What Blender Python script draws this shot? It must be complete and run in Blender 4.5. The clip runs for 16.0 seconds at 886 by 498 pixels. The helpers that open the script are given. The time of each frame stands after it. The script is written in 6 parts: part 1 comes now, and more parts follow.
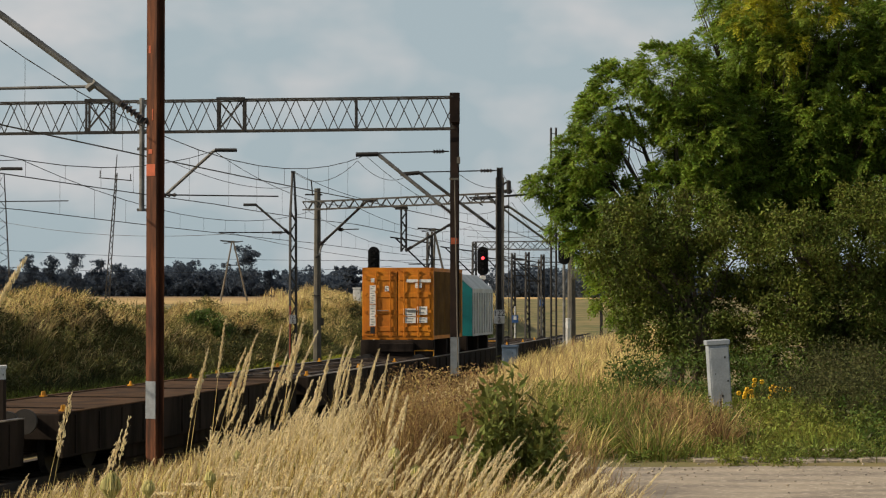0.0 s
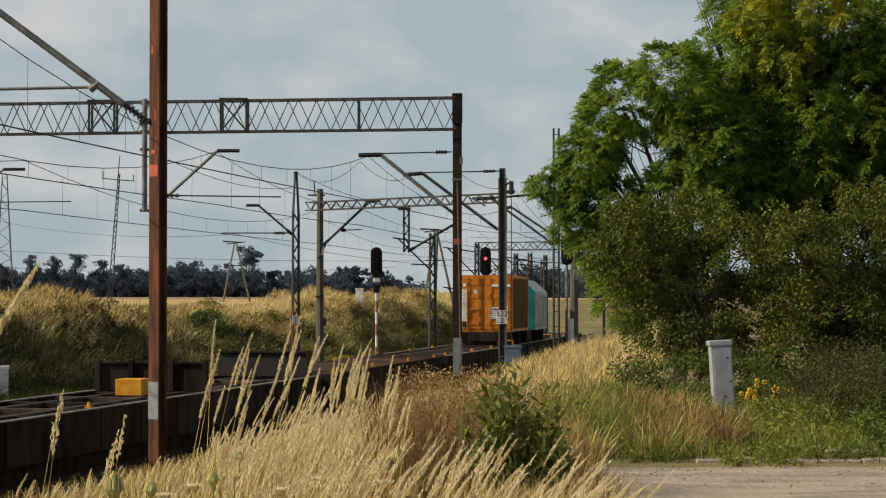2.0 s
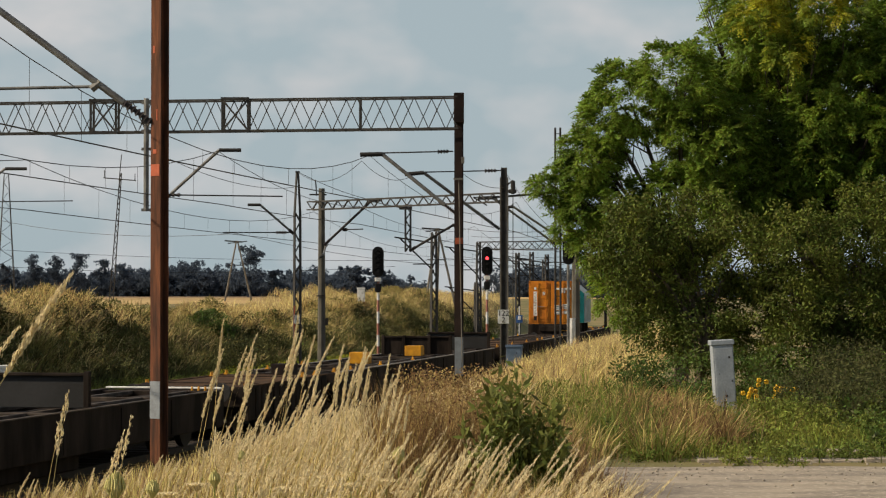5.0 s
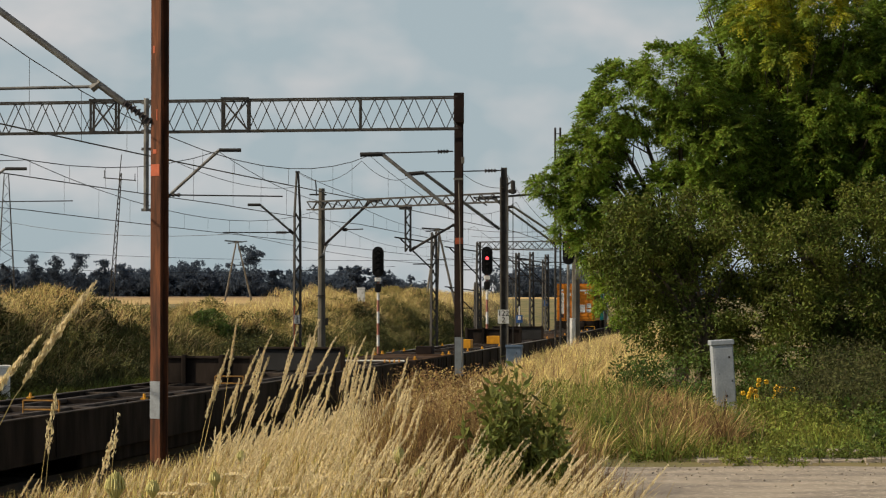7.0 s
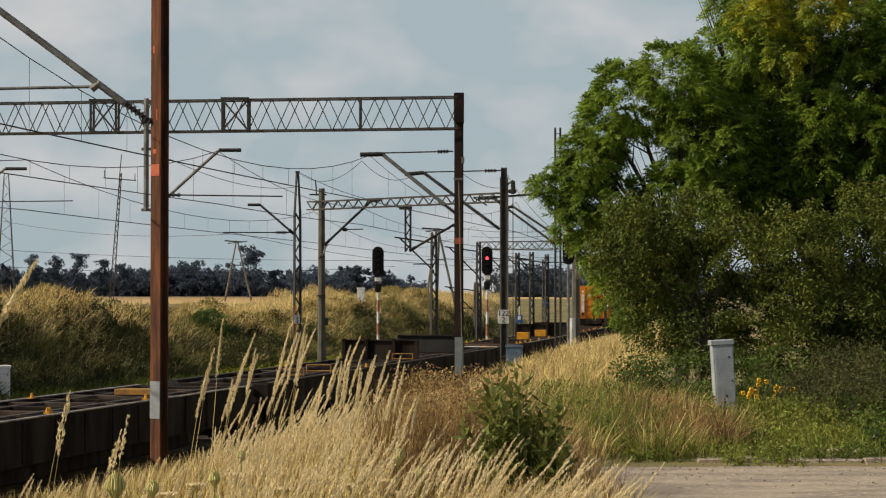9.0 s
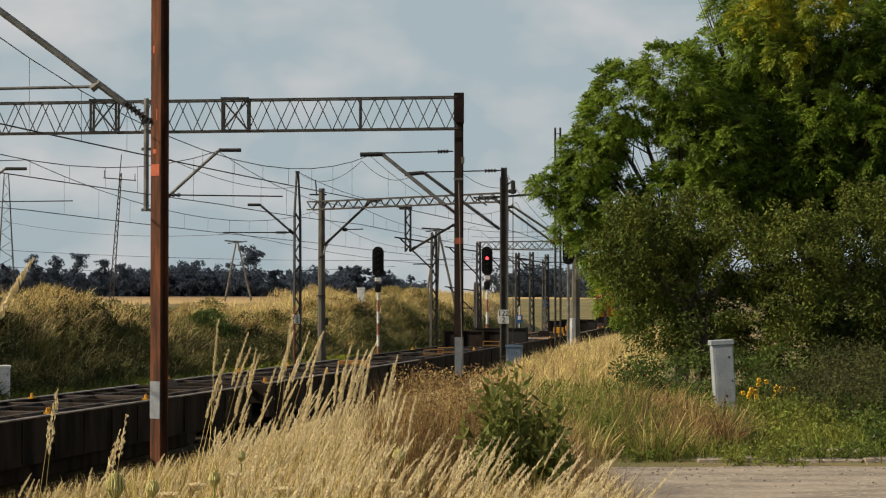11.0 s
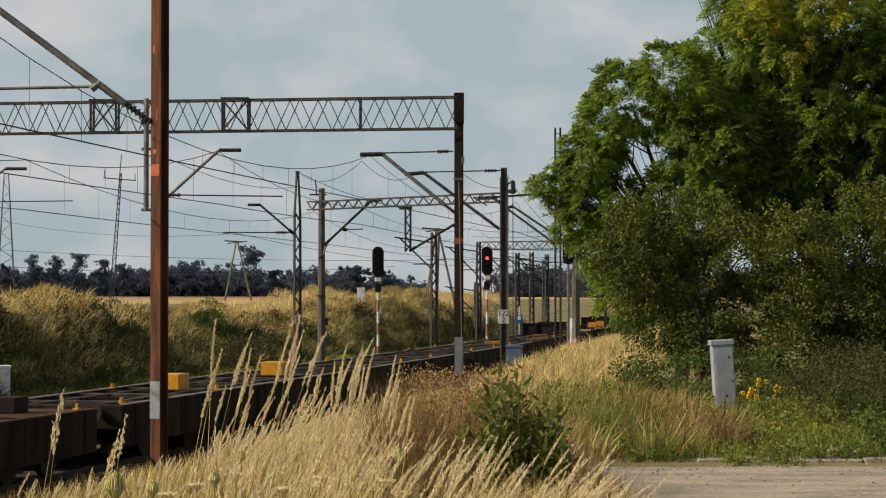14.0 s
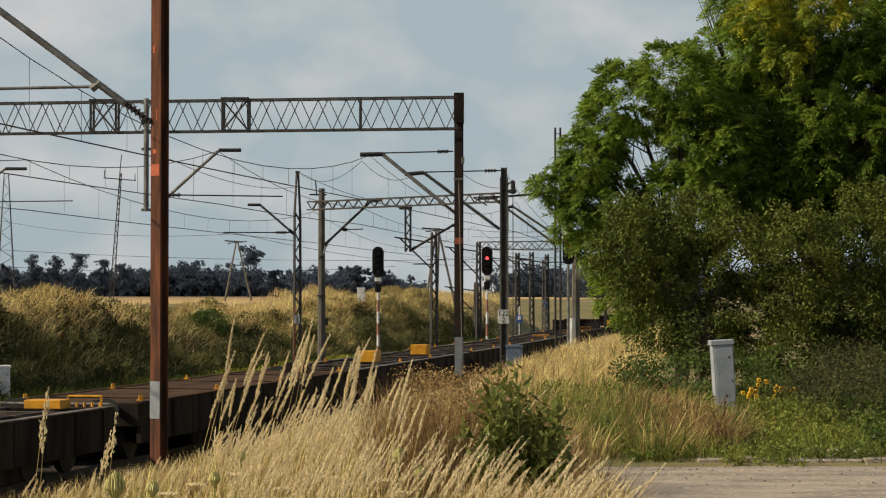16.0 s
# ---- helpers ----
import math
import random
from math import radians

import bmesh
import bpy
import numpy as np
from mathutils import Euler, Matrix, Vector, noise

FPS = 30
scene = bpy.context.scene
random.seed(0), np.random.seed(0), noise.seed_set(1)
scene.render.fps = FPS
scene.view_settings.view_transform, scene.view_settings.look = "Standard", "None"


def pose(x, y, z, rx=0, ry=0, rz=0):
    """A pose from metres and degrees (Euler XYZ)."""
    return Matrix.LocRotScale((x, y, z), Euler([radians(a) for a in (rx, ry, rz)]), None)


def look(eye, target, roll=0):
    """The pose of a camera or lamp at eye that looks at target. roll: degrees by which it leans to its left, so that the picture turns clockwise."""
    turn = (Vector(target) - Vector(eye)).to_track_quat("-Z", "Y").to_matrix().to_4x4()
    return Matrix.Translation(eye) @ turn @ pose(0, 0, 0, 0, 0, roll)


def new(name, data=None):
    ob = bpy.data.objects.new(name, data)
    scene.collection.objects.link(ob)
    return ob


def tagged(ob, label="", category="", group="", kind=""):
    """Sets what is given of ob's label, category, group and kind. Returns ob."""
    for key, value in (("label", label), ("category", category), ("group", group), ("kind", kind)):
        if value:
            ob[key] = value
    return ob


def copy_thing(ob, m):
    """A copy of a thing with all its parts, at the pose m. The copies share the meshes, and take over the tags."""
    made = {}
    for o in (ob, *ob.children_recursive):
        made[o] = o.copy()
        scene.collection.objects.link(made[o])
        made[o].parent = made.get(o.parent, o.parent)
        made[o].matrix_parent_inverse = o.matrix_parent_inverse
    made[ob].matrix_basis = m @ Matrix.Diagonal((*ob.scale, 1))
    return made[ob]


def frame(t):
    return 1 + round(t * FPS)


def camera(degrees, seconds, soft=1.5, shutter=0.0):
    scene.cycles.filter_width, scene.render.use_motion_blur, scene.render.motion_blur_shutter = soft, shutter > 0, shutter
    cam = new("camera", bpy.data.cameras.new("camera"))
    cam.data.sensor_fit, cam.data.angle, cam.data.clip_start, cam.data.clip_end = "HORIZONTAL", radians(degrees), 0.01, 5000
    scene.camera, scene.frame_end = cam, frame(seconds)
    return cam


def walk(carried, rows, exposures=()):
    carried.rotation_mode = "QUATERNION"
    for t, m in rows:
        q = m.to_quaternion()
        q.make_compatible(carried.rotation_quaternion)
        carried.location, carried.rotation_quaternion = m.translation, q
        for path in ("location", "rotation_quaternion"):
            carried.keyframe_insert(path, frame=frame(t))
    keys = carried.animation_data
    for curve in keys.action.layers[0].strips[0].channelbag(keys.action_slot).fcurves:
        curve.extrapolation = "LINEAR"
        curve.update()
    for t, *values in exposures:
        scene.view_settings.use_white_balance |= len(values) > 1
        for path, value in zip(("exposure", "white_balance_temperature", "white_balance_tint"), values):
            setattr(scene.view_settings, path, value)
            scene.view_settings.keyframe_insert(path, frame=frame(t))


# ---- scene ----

# The eye stands 2 m over a paved yard; x is right, y away from it, z up.
EYE = 2.0
cam = camera(23.33, 16.0, soft=1.2)


def gaze(yaw, pitch):
    return pose(0, 0, EYE, 90 + pitch, 0, yaw)


walk(cam, [
    (0.0, gaze(-0.113, 1.247)), (0.5, gaze(-0.090, 1.302)), (1.0, gaze(-0.083, 1.297)), (1.5, gaze(-0.066, 1.277)),
    (2.0, gaze(-0.042, 1.262)), (2.5, gaze(-0.020, 1.250)), (3.0, gaze(-0.018, 1.250)), (3.5, gaze(-0.014, 1.250)),
    (4.2, gaze(0.0, 1.247)), (14.2, gaze(0.0, 1.247)), (14.5, gaze(0.012, 1.230)), (14.8, gaze(0.0, 1.247)), (16.0, gaze(0.0, 1.247))])

# ---- light ----
SUN_AZ, SUN_EL = radians(260), radians(33)      # compass: clockwise from +y
world = bpy.data.worlds.new("sky")
scene.world = world
world.use_nodes = True
wn, wl = world.node_tree.nodes, world.node_tree.links
wn.clear()
w_out, w_bg, w_sky = wn.new("ShaderNodeOutputWorld"), wn.new("ShaderNodeBackground"), wn.new("ShaderNodeTexSky")
w_sky.sky_type, w_sky.sun_disc = "NISHITA", False
w_sky.sun_elevation, w_sky.sun_rotation = SUN_EL, SUN_AZ
w_sky.dust_density, w_sky.ozone_density = 2.0, 1.5
w_co, w_map, w_no, w_ramp, w_mix = (wn.new("ShaderNodeTexCoord"), wn.new("ShaderNodeMapping"), wn.new("ShaderNodeTexNoise"),
                                    wn.new("ShaderNodeValToRGB"), wn.new("ShaderNodeMixRGB"))
w_map.inputs["Scale"].default_value = (13, 13, 22)
w_map.inputs["Location"].default_value = (0.35, 0.0, 0.2)
w_no.inputs["Scale"].default_value, w_no.inputs["Detail"].default_value = 1.3, 3.5
w_ramp.color_ramp.elements[0].position, w_ramp.color_ramp.elements[0].color = 0.42, (0, 0, 0, 1)
w_ramp.color_ramp.elements[1].position, w_ramp.color_ramp.elements[1].color = 0.74, (1, 1, 1, 1)
w_hsv = wn.new("ShaderNodeHueSaturation")
w_hsv.inputs["Saturation"].default_value = 0.5
w_sep, w_low, w_haze = wn.new("ShaderNodeSeparateXYZ"), wn.new("ShaderNodeMapRange"), wn.new("ShaderNodeMixRGB")
w_low.interpolation_type = "SMOOTHSTEP"
w_low.inputs[1].default_value, w_low.inputs[2].default_value, w_low.inputs[3].default_value, w_low.inputs[4].default_value = 0.10, 0.55, 0.92, 0.1
w_haze.inputs[2].default_value = (4.15, 5.05, 5.45, 1)      # bright summer haze low over the land
w_mix.inputs[2].default_value = (7.1, 6.75, 6.65, 1)
w_scale = wn.new("ShaderNodeMath")
w_scale.operation = "MULTIPLY"
w_scale.inputs[1].default_value = 0.72
wl.new(w_co.outputs["Generated"], w_map.inputs[0])
wl.new(w_map.outputs[0], w_no.inputs["Vector"])
wl.new(w_no.outputs[0], w_ramp.inputs[0])
wl.new(w_ramp.outputs[0], w_scale.inputs[0])
wl.new(w_scale.outputs[0], w_mix.inputs[0])
wl.new(w_sky.outputs[0], w_hsv.inputs["Color"])
wl.new(w_co.outputs["Generated"], w_sep.inputs[0])
wl.new(w_sep.outputs["Z"], w_low.inputs[0])
wl.new(w_low.outputs[0], w_haze.inputs[0])
wl.new(w_hsv.outputs[0], w_haze.inputs[1])
wl.new(w_haze.outputs[0], w_mix.inputs[1])
wl.new(w_mix.outputs[0], w_bg.inputs["Color"])
wl.new(w_bg.outputs[0], w_out.inputs["Surface"])
w_bg.inputs["Strength"].default_value = 0.09

sun = new("sun", bpy.data.lights.new("sun", "SUN"))
sun.data.energy, sun.data.angle, sun.data.color = 5.0, radians(0.6), (1.0, 0.83, 0.6)
sun.matrix_world = look((math.sin(SUN_AZ) * math.cos(SUN_EL) * 100, math.cos(SUN_AZ) * math.cos(SUN_EL) * 100, math.sin(SUN_EL) * 100), (0, 0, 0))
scene.view_settings.exposure = 0.06


# ---- materials ----
def material(name, base, second=None, rough=0.8, metal=0.0, scale=3.0, fine=40.0, bump=0.0, spread=0.0, third=None, emit=0.0, trans=0.0, stretch=(1, 1, 1), spec=0.3):
    """Two-scale noise between base and second, speckles of third, spread: change of value from piece to piece."""
    m = bpy.data.materials.new(name)
    m.use_nodes = True
    n, l = m.node_tree.nodes, m.node_tree.links
    b = n["Principled BSDF"]
    b.inputs["Roughness"].default_value, b.inputs["Metallic"].default_value = rough, metal
    b.inputs["Specular IOR Level"].default_value = spec
    second = second or tuple(c * 0.7 for c in base)
    co, mp = n.new("ShaderNodeTexCoord"), n.new("ShaderNodeMapping")
    mp.inputs["Scale"].default_value = stretch
    l.new(co.outputs["Object"], mp.inputs[0])
    big, small = n.new("ShaderNodeTexNoise"), n.new("ShaderNodeTexNoise")
    for t, s in ((big, scale), (small, fine)):
        t.inputs["Scale"].default_value, t.inputs["Detail"].default_value = s, 4
        l.new(mp.outputs[0], t.inputs["Vector"])
    ramp = n.new("ShaderNodeValToRGB")
    ramp.color_ramp.elements[0].position, ramp.color_ramp.elements[1].position = 0.38, 0.64
    ramp.color_ramp.elements[0].color, ramp.color_ramp.elements[1].color = (*second, 1), (*base, 1)
    l.new(big.outputs[0], ramp.inputs[0])
    colour = ramp.outputs[0]
    if third:
        r2, mx = n.new("ShaderNodeValToRGB"), n.new("ShaderNodeMixRGB")
        r2.color_ramp.elements[0].position, r2.color_ramp.elements[1].position = 0.56, 0.66
        l.new(small.outputs[0], r2.inputs[0])
        l.new(r2.outputs[0], mx.inputs[0])
        l.new(colour, mx.inputs[1])
        mx.inputs[2].default_value = (*third, 1)
        colour = mx.outputs[0]
    else:
        mm, hv = n.new("ShaderNodeMapRange"), n.new("ShaderNodeHueSaturation")
        mm.inputs[3].default_value, mm.inputs[4].default_value = 0.75, 1.25
        l.new(small.outputs[0], mm.inputs[0])
        l.new(mm.outputs[0], hv.inputs["Value"])
        l.new(colour, hv.inputs["Color"])
        colour = hv.outputs[0]
    if spread:
        g, mr, h = n.new("ShaderNodeNewGeometry"), n.new("ShaderNodeMapRange"), n.new("ShaderNodeHueSaturation")
        mr.inputs[3].default_value, mr.inputs[4].default_value = 1 - spread, 1 + spread
        hr = n.new("ShaderNodeMapRange")
        hr.inputs[3].default_value, hr.inputs[4].default_value = 0.5 - spread * 0.06, 0.5 + spread * 0.05
        l.new(g.outputs["Random Per Island"], mr.inputs[0])
        l.new(g.outputs["Random Per Island"], hr.inputs[0])
        l.new(mr.outputs[0], h.inputs["Value"])
        l.new(hr.outputs[0], h.inputs["Hue"])
        l.new(colour, h.inputs["Color"])
        colour = h.outputs[0]
    l.new(colour, b.inputs["Base Color"])
    if bump:
        bp = n.new("ShaderNodeBump")
        bp.inputs["Strength"].default_value, bp.inputs["Distance"].default_value = bump, 0.02
        l.new(small.outputs[0], bp.inputs["Height"])
        l.new(bp.outputs[0], b.inputs["Normal"])
    if emit:
        l.new(colour, b.inputs["Emission Color"])
        b.inputs["Emission Strength"].default_value = emit
    if trans:
        b.inputs["Specular IOR Level"].default_value = 0.18
        out = n["Material Output"]
        tr, ms = n.new("ShaderNodeBsdfTranslucent"), n.new("ShaderNodeMixShader")
        l.new(colour, tr.inputs["Color"])
        ms.inputs[0].default_value = trans
        l.new(b.outputs[0], ms.inputs[1])
        l.new(tr.outputs[0], ms.inputs[2])
        l.new(ms.outputs[0], out.inputs["Surface"])
    return m


M_EARTH = material("dry_earth", (0.22, 0.17, 0.075), (0.10, 0.105, 0.035), 0.95, scale=0.35, fine=6, bump=0.5)
M_FIELD = material("stubble_field", (0.50, 0.35, 0.15), (0.34, 0.235, 0.10), 0.95, scale=0.02, fine=2, stretch=(0.3, 1, 1))
M_FARFIELD = material("brown_far_field", (0.30, 0.20, 0.10), (0.22, 0.15, 0.08), 0.95, scale=0.015, fine=1, stretch=(0.2, 1, 1))
M_BALLAST = material("ballast", (0.075, 0.06, 0.05), (0.03, 0.026, 0.023), 0.95, scale=6, fine=18, bump=0.9)
M_ASPHALT = material("old_asphalt", (0.32, 0.275, 0.215), (0.19, 0.165, 0.135), 0.9, scale=1.4, fine=26, stretch=(0.5, 1.4, 1), bump=0.5, third=(0.50, 0.44, 0.36))
M_RUST = material("rusty_steel", (0.15, 0.06, 0.032), (0.045, 0.026, 0.02), 0.85, scale=5.0, fine=22, bump=0.4, stretch=(1.6, 1.6, 0.16), spec=0.1, third=(0.07, 0.035, 0.024))
M_RUSTRED = material("red_lead_paint", (0.42, 0.10, 0.045), (0.30, 0.07, 0.03), 0.7, scale=6, fine=40)
M_DARKRUST = material("dark_mast_steel", (0.026, 0.017, 0.014), (0.015, 0.011, 0.01), 0.8, scale=2, fine=25, bump=0.2, spec=0.1)
M_BLUEBAND = material("faded_blue_paint", (0.23, 0.26, 0.29), (0.17, 0.19, 0.21), 0.7, scale=5, fine=30)
M_GALV = material("weathered_galvanised_steel", (0.20, 0.20, 0.19), (0.11, 0.105, 0.10), 0.6, 0.3, scale=3, fine=30)
M_LATTICE = material("painted_lattice_steel", (0.06, 0.058, 0.055), (0.035, 0.033, 0.031), 0.7, 0.2, scale=3, fine=30)
M_DARKSTEEL = material("dark_steel", (0.035, 0.033, 0.032), (0.02, 0.02, 0.02), 0.7, 0.2, scale=3, fine=30)
M_CONCRETE = material("grey_concrete", (0.17, 0.155, 0.13), (0.11, 0.10, 0.085), 0.9, scale=2, fine=40, bump=0.3)
M_OLDCONCRETE = material("darkened_concrete", (0.105, 0.098, 0.082), (0.07, 0.066, 0.056), 0.9, scale=2, fine=40, bump=0.3)
M_SLEEPER = material("oily_sleeper", (0.045, 0.037, 0.032), (0.025, 0.021, 0.018), 0.9, scale=3, fine=30)
M_WIRE = material("contact_wire_copper", (0.07, 0.065, 0.06), (0.05, 0.045, 0.04), 0.6, 0.4)
M_INSUL = material("brown_porcelain", (0.03, 0.022, 0.02), (0.02, 0.015, 0.015), 0.3)
M_WAGON = material("grimy_wagon_steel", (0.032, 0.025, 0.021), (0.0105, 0.0085, 0.0075), 0.8, scale=1.6, fine=14, bump=0.2, stretch=(1.5, 1.3, 0.3), spec=0.04)
M_DECK = material("worn_deck_steel", (0.085, 0.068, 0.055), (0.03, 0.024, 0.02), 0.7, 0.2, scale=2.5, fine=25, spec=0.1)
M_EDGE = material("rubbed_steel_edge", (0.26, 0.23, 0.20), (0.10, 0.085, 0.075), 0.55, 0.3, scale=4, fine=25)
M_BROWNDECK = material("rust_brown_deck", (0.085, 0.05, 0.028), (0.042, 0.027, 0.018), 0.85, scale=1.5, fine=20, bump=0.2, spec=0.05)
M_PANEL = material("grey_blue_steel_panel", (0.022, 0.023, 0.025), (0.014, 0.0145, 0.0155), 0.8, scale=1.2, fine=20)
M_YELLOW = material("yellow_paint", (0.60, 0.29, 0.012), (0.42, 0.19, 0.012), 0.55, scale=4, fine=30)
M_OCHRE = material("grimy_ochre_paint", (0.30, 0.15, 0.03), (0.17, 0.09, 0.025), 0.7, scale=4, fine=30)
M_ORANGE = material("orange_container_paint", (0.56, 0.20, 0.008), (0.38, 0.12, 0.008), 0.55, scale=1.5, fine=20, stretch=(1, 1, 0.4))
# Browner, darker copy of the orange: the container's shaded side put into colour.
M_ORANGESHADE = material("shade_orange_paint", (0.26, 0.14, 0.035), (0.17, 0.09, 0.027), 0.7, scale=1.5, fine=20)
M_TEAL = material("teal_paint", (0.006, 0.15, 0.165), (0.006, 0.11, 0.125), 0.5, scale=1.5, fine=20)
M_GREYPAINT = material("grey_paint", (0.50, 0.52, 0.50), (0.38, 0.40, 0.38), 0.6, scale=1.5, fine=20)
M_CABINET = material("blue_grey_cabinet_paint", (0.30, 0.33, 0.36), (0.23, 0.26, 0.29), 0.65, scale=3, fine=30)
M_WHITE = material("white_paint", (0.72, 0.72, 0.70), (0.55, 0.55, 0.52), 0.6, scale=5, fine=40)
M_BLACK = material("black_paint", (0.014, 0.014, 0.015), (0.01, 0.01, 0.01), 0.6, spec=0.1)
M_SIGNRED = material("signal_red_band", (0.34, 0.15, 0.11), (0.26, 0.11, 0.08), 0.6)
M_BLUE = material("blue_enamel", (0.05, 0.12, 0.32), (0.04, 0.10, 0.25), 0.4)
M_BLUEBOX = material("dull_blue_paint", (0.12, 0.17, 0.25), (0.08, 0.12, 0.18), 0.7, scale=3, fine=30)
M_REDLAMP = material("red_lamp_glow", (1.0, 0.05, 0.06), (1.0, 0.04, 0.05), 0.4, emit=4.0)
M_GREENLAMP = material("green_lamp_glow", (0.03, 0.85, 0.45), (0.03, 0.8, 0.4), 0.4, emit=1.0)
M_BARK = material("grey_brown_bark", (0.10, 0.08, 0.06), (0.05, 0.04, 0.03), 0.95, scale=4, fine=25, bump=0.6, stretch=(2, 2, 0.4))
M_LEAF = material("green_leaf", (0.235, 0.325, 0.042), (0.125, 0.19, 0.03), 0.5, scale=1.1, fine=6, spread=0.5, trans=0.5)
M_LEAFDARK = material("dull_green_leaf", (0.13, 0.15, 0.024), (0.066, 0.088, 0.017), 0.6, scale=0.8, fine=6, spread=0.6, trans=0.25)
M_LEAFYELLOW = material("yellow_green_leaf", (0.42, 0.40, 0.03), (0.15, 0.21, 0.03), 0.55, scale=1.4, fine=6, spread=0.35, trans=0.35)
# Blue-grey distance haze is mixed into this leaf colour.
M_FARHAZE = material("hazed_woods_leaf", (0.078, 0.10, 0.135), (0.068, 0.09, 0.122), 0.95, scale=0.05, fine=0.4, trans=0.5)
M_STRAW = material("straw_grass", (0.60, 0.475, 0.21), (0.40, 0.30, 0.12), 0.75, scale=0.6, fine=5, spread=0.6, trans=0.3)
M_PALE = material("pale_dry_grass", (0.70, 0.56, 0.275), (0.46, 0.34, 0.14), 0.8, scale=0.5, fine=5, spread=0.6, trans=0.3)
M_PLUME = material("pale_seed_head", (0.80, 0.71, 0.47), (0.66, 0.55, 0.32), 0.8, scale=0.8, fine=8, spread=0.22, trans=0.3)
M_GRASS = material("green_grass", (0.20, 0.222, 0.04), (0.10, 0.13, 0.026), 0.7, scale=0.5, fine=5, spread=0.6, trans=0.3)
M_HERB = material("herb_leaf", (0.105, 0.15, 0.028), (0.055, 0.085, 0.018), 0.5, scale=0.6, fine=5, spread=0.65, trans=0.3)
M_DRYWEED = material("russet_weed", (0.37, 0.25, 0.11), (0.22, 0.145, 0.062), 0.85, scale=0.8, fine=6, spread=0.6, trans=0.2)
M_SHRUB = material("olive_bank_scrub", (0.30, 0.245, 0.08), (0.07, 0.085, 0.025), 0.85, scale=0.25, fine=3, spread=0.4, trans=0.25)
M_THORN = material("brown_olive_bush", (0.23, 0.205, 0.07), (0.085, 0.092, 0.03), 0.8, scale=0.4, fine=4, spread=0.4, trans=0.25)
# Weed green taken darker: shade below the trees and bank is in it.
M_SHADEWEED = material("shade_toned_weed_leaf", (0.10, 0.10, 0.03), (0.042, 0.048, 0.017), 0.75, scale=0.5, fine=4, spread=0.5, trans=0.2)
M_WEED = material("dark_weed_leaf", (0.22, 0.235, 0.055), (0.10, 0.122, 0.03), 0.6, scale=0.8, fine=6, spread=0.45, trans=0.3)
M_FLOWER = material("yellow_flower", (0.62, 0.40, 0.015), (0.5, 0.30, 0.015), 0.6)
M_WHITEFLOWER = material("cream_umbel", (0.50, 0.46, 0.20), (0.34, 0.34, 0.12), 0.8, scale=6, fine=40)


# ---- mesh helpers ----
def solid(name, bm, mat, parent=None, label="", smooth=False):
    me = bpy.data.meshes.new(name)
    bm.normal_update()
    bm.to_mesh(me)
    bm.free()
    if smooth:
        for p in me.polygons:
            p.use_smooth = True
    for m in (mat if isinstance(mat, (list, tuple)) else (mat,)):
        me.materials.append(m)
    ob = new(name, me)
    if parent:
        ob.parent = parent
    if label:
        ob["label"] = label
    return ob


def part(name, bm, mat, parent, label="", smooth=False):
    return solid(name, bm, mat, parent, label, smooth)


def thing(name, x, y, z, rz, label, category, group="", kind=""):
    ob = new(name)
    ob.matrix_basis = pose(x, y, z, 0, 0, rz)
    return tagged(ob, label, category, group, kind)


def box(bm, cx, cy, cz, sx, sy, sz, m=None, bevel=0.0, mat=0):
    r = bmesh.ops.create_cube(bm, size=1, matrix=(m or Matrix()) @ Matrix.Translation((cx, cy, cz)) @ Matrix.Diagonal((sx, sy, sz, 1)))
    faces = {f for v in r["verts"] for f in v.link_faces}
    for f in faces:
        f.material_index = mat
    if bevel:
        e = {e for v in r["verts"] for e in v.link_edges}
        bmesh.ops.bevel(bm, geom=list(e), offset=bevel, segments=1, affect="EDGES")
    return bm


def rod(bm, a, b, r, r2=None, seg=6, mat=0):
    a, b = Vector(a), Vector(b)
    d = b - a
    m = Matrix.Translation((a + b) / 2) @ d.to_track_quat("Z", "Y").to_matrix().to_4x4()
    res = bmesh.ops.create_cone(bm, cap_ends=True, segments=seg, radius1=r, radius2=r if r2 is None else r2, depth=d.length, matrix=m)
    for f in {f for v in res["verts"] for f in v.link_faces}:
        f.material_index = mat
    return bm


def bar(bm, a, b, w, h=None):
    """A square bar from a to b."""
    a, b = Vector(a), Vector(b)
    d = b - a
    m = Matrix.Translation((a + b) / 2) @ d.to_track_quat("Z", "Y").to_matrix().to_4x4()
    bmesh.ops.create_cube(bm, size=1, matrix=m @ Matrix.Diagonal((w, h or w, d.length, 1)))
    return bm


def sheet(name, verts, faces, mat, parent=None, smooth=False):
    """A mesh from arrays: verts (n, 3), faces (m, 4)."""
    verts, faces = np.asarray(verts, np.float32), np.asarray(faces, np.int32)
    me = bpy.data.meshes.new(name)
    k = faces.shape[1]
    me.vertices.add(len(verts))
    me.vertices.foreach_set("co", verts.ravel())
    me.loops.add(faces.size)
    me.loops.foreach_set("vertex_index", faces.ravel())
    me.polygons.add(len(faces))
    me.polygons.foreach_set("loop_start", np.arange(0, faces.size, k, dtype=np.int32))
    me.polygons.foreach_set("loop_total", np.full(len(faces), k, np.int32))
    if smooth:
        me.polygons.foreach_set("use_smooth", np.ones(len(faces), bool))
    me.update(calc_edges=True)
    me.validate()
    me.materials.append(mat)
    ob = new(name, me)
    if parent:
        ob.parent = parent
    return ob


# ---- the line and the land ----
def track_x(y):
    far = np.maximum(y - 75, 0)
    return -0.9 + 0.173 * (y - 75) - 0.00034 * (y - 75) ** 2 - 0.00026 * far ** 2 + 3.0e-6 * far ** 3


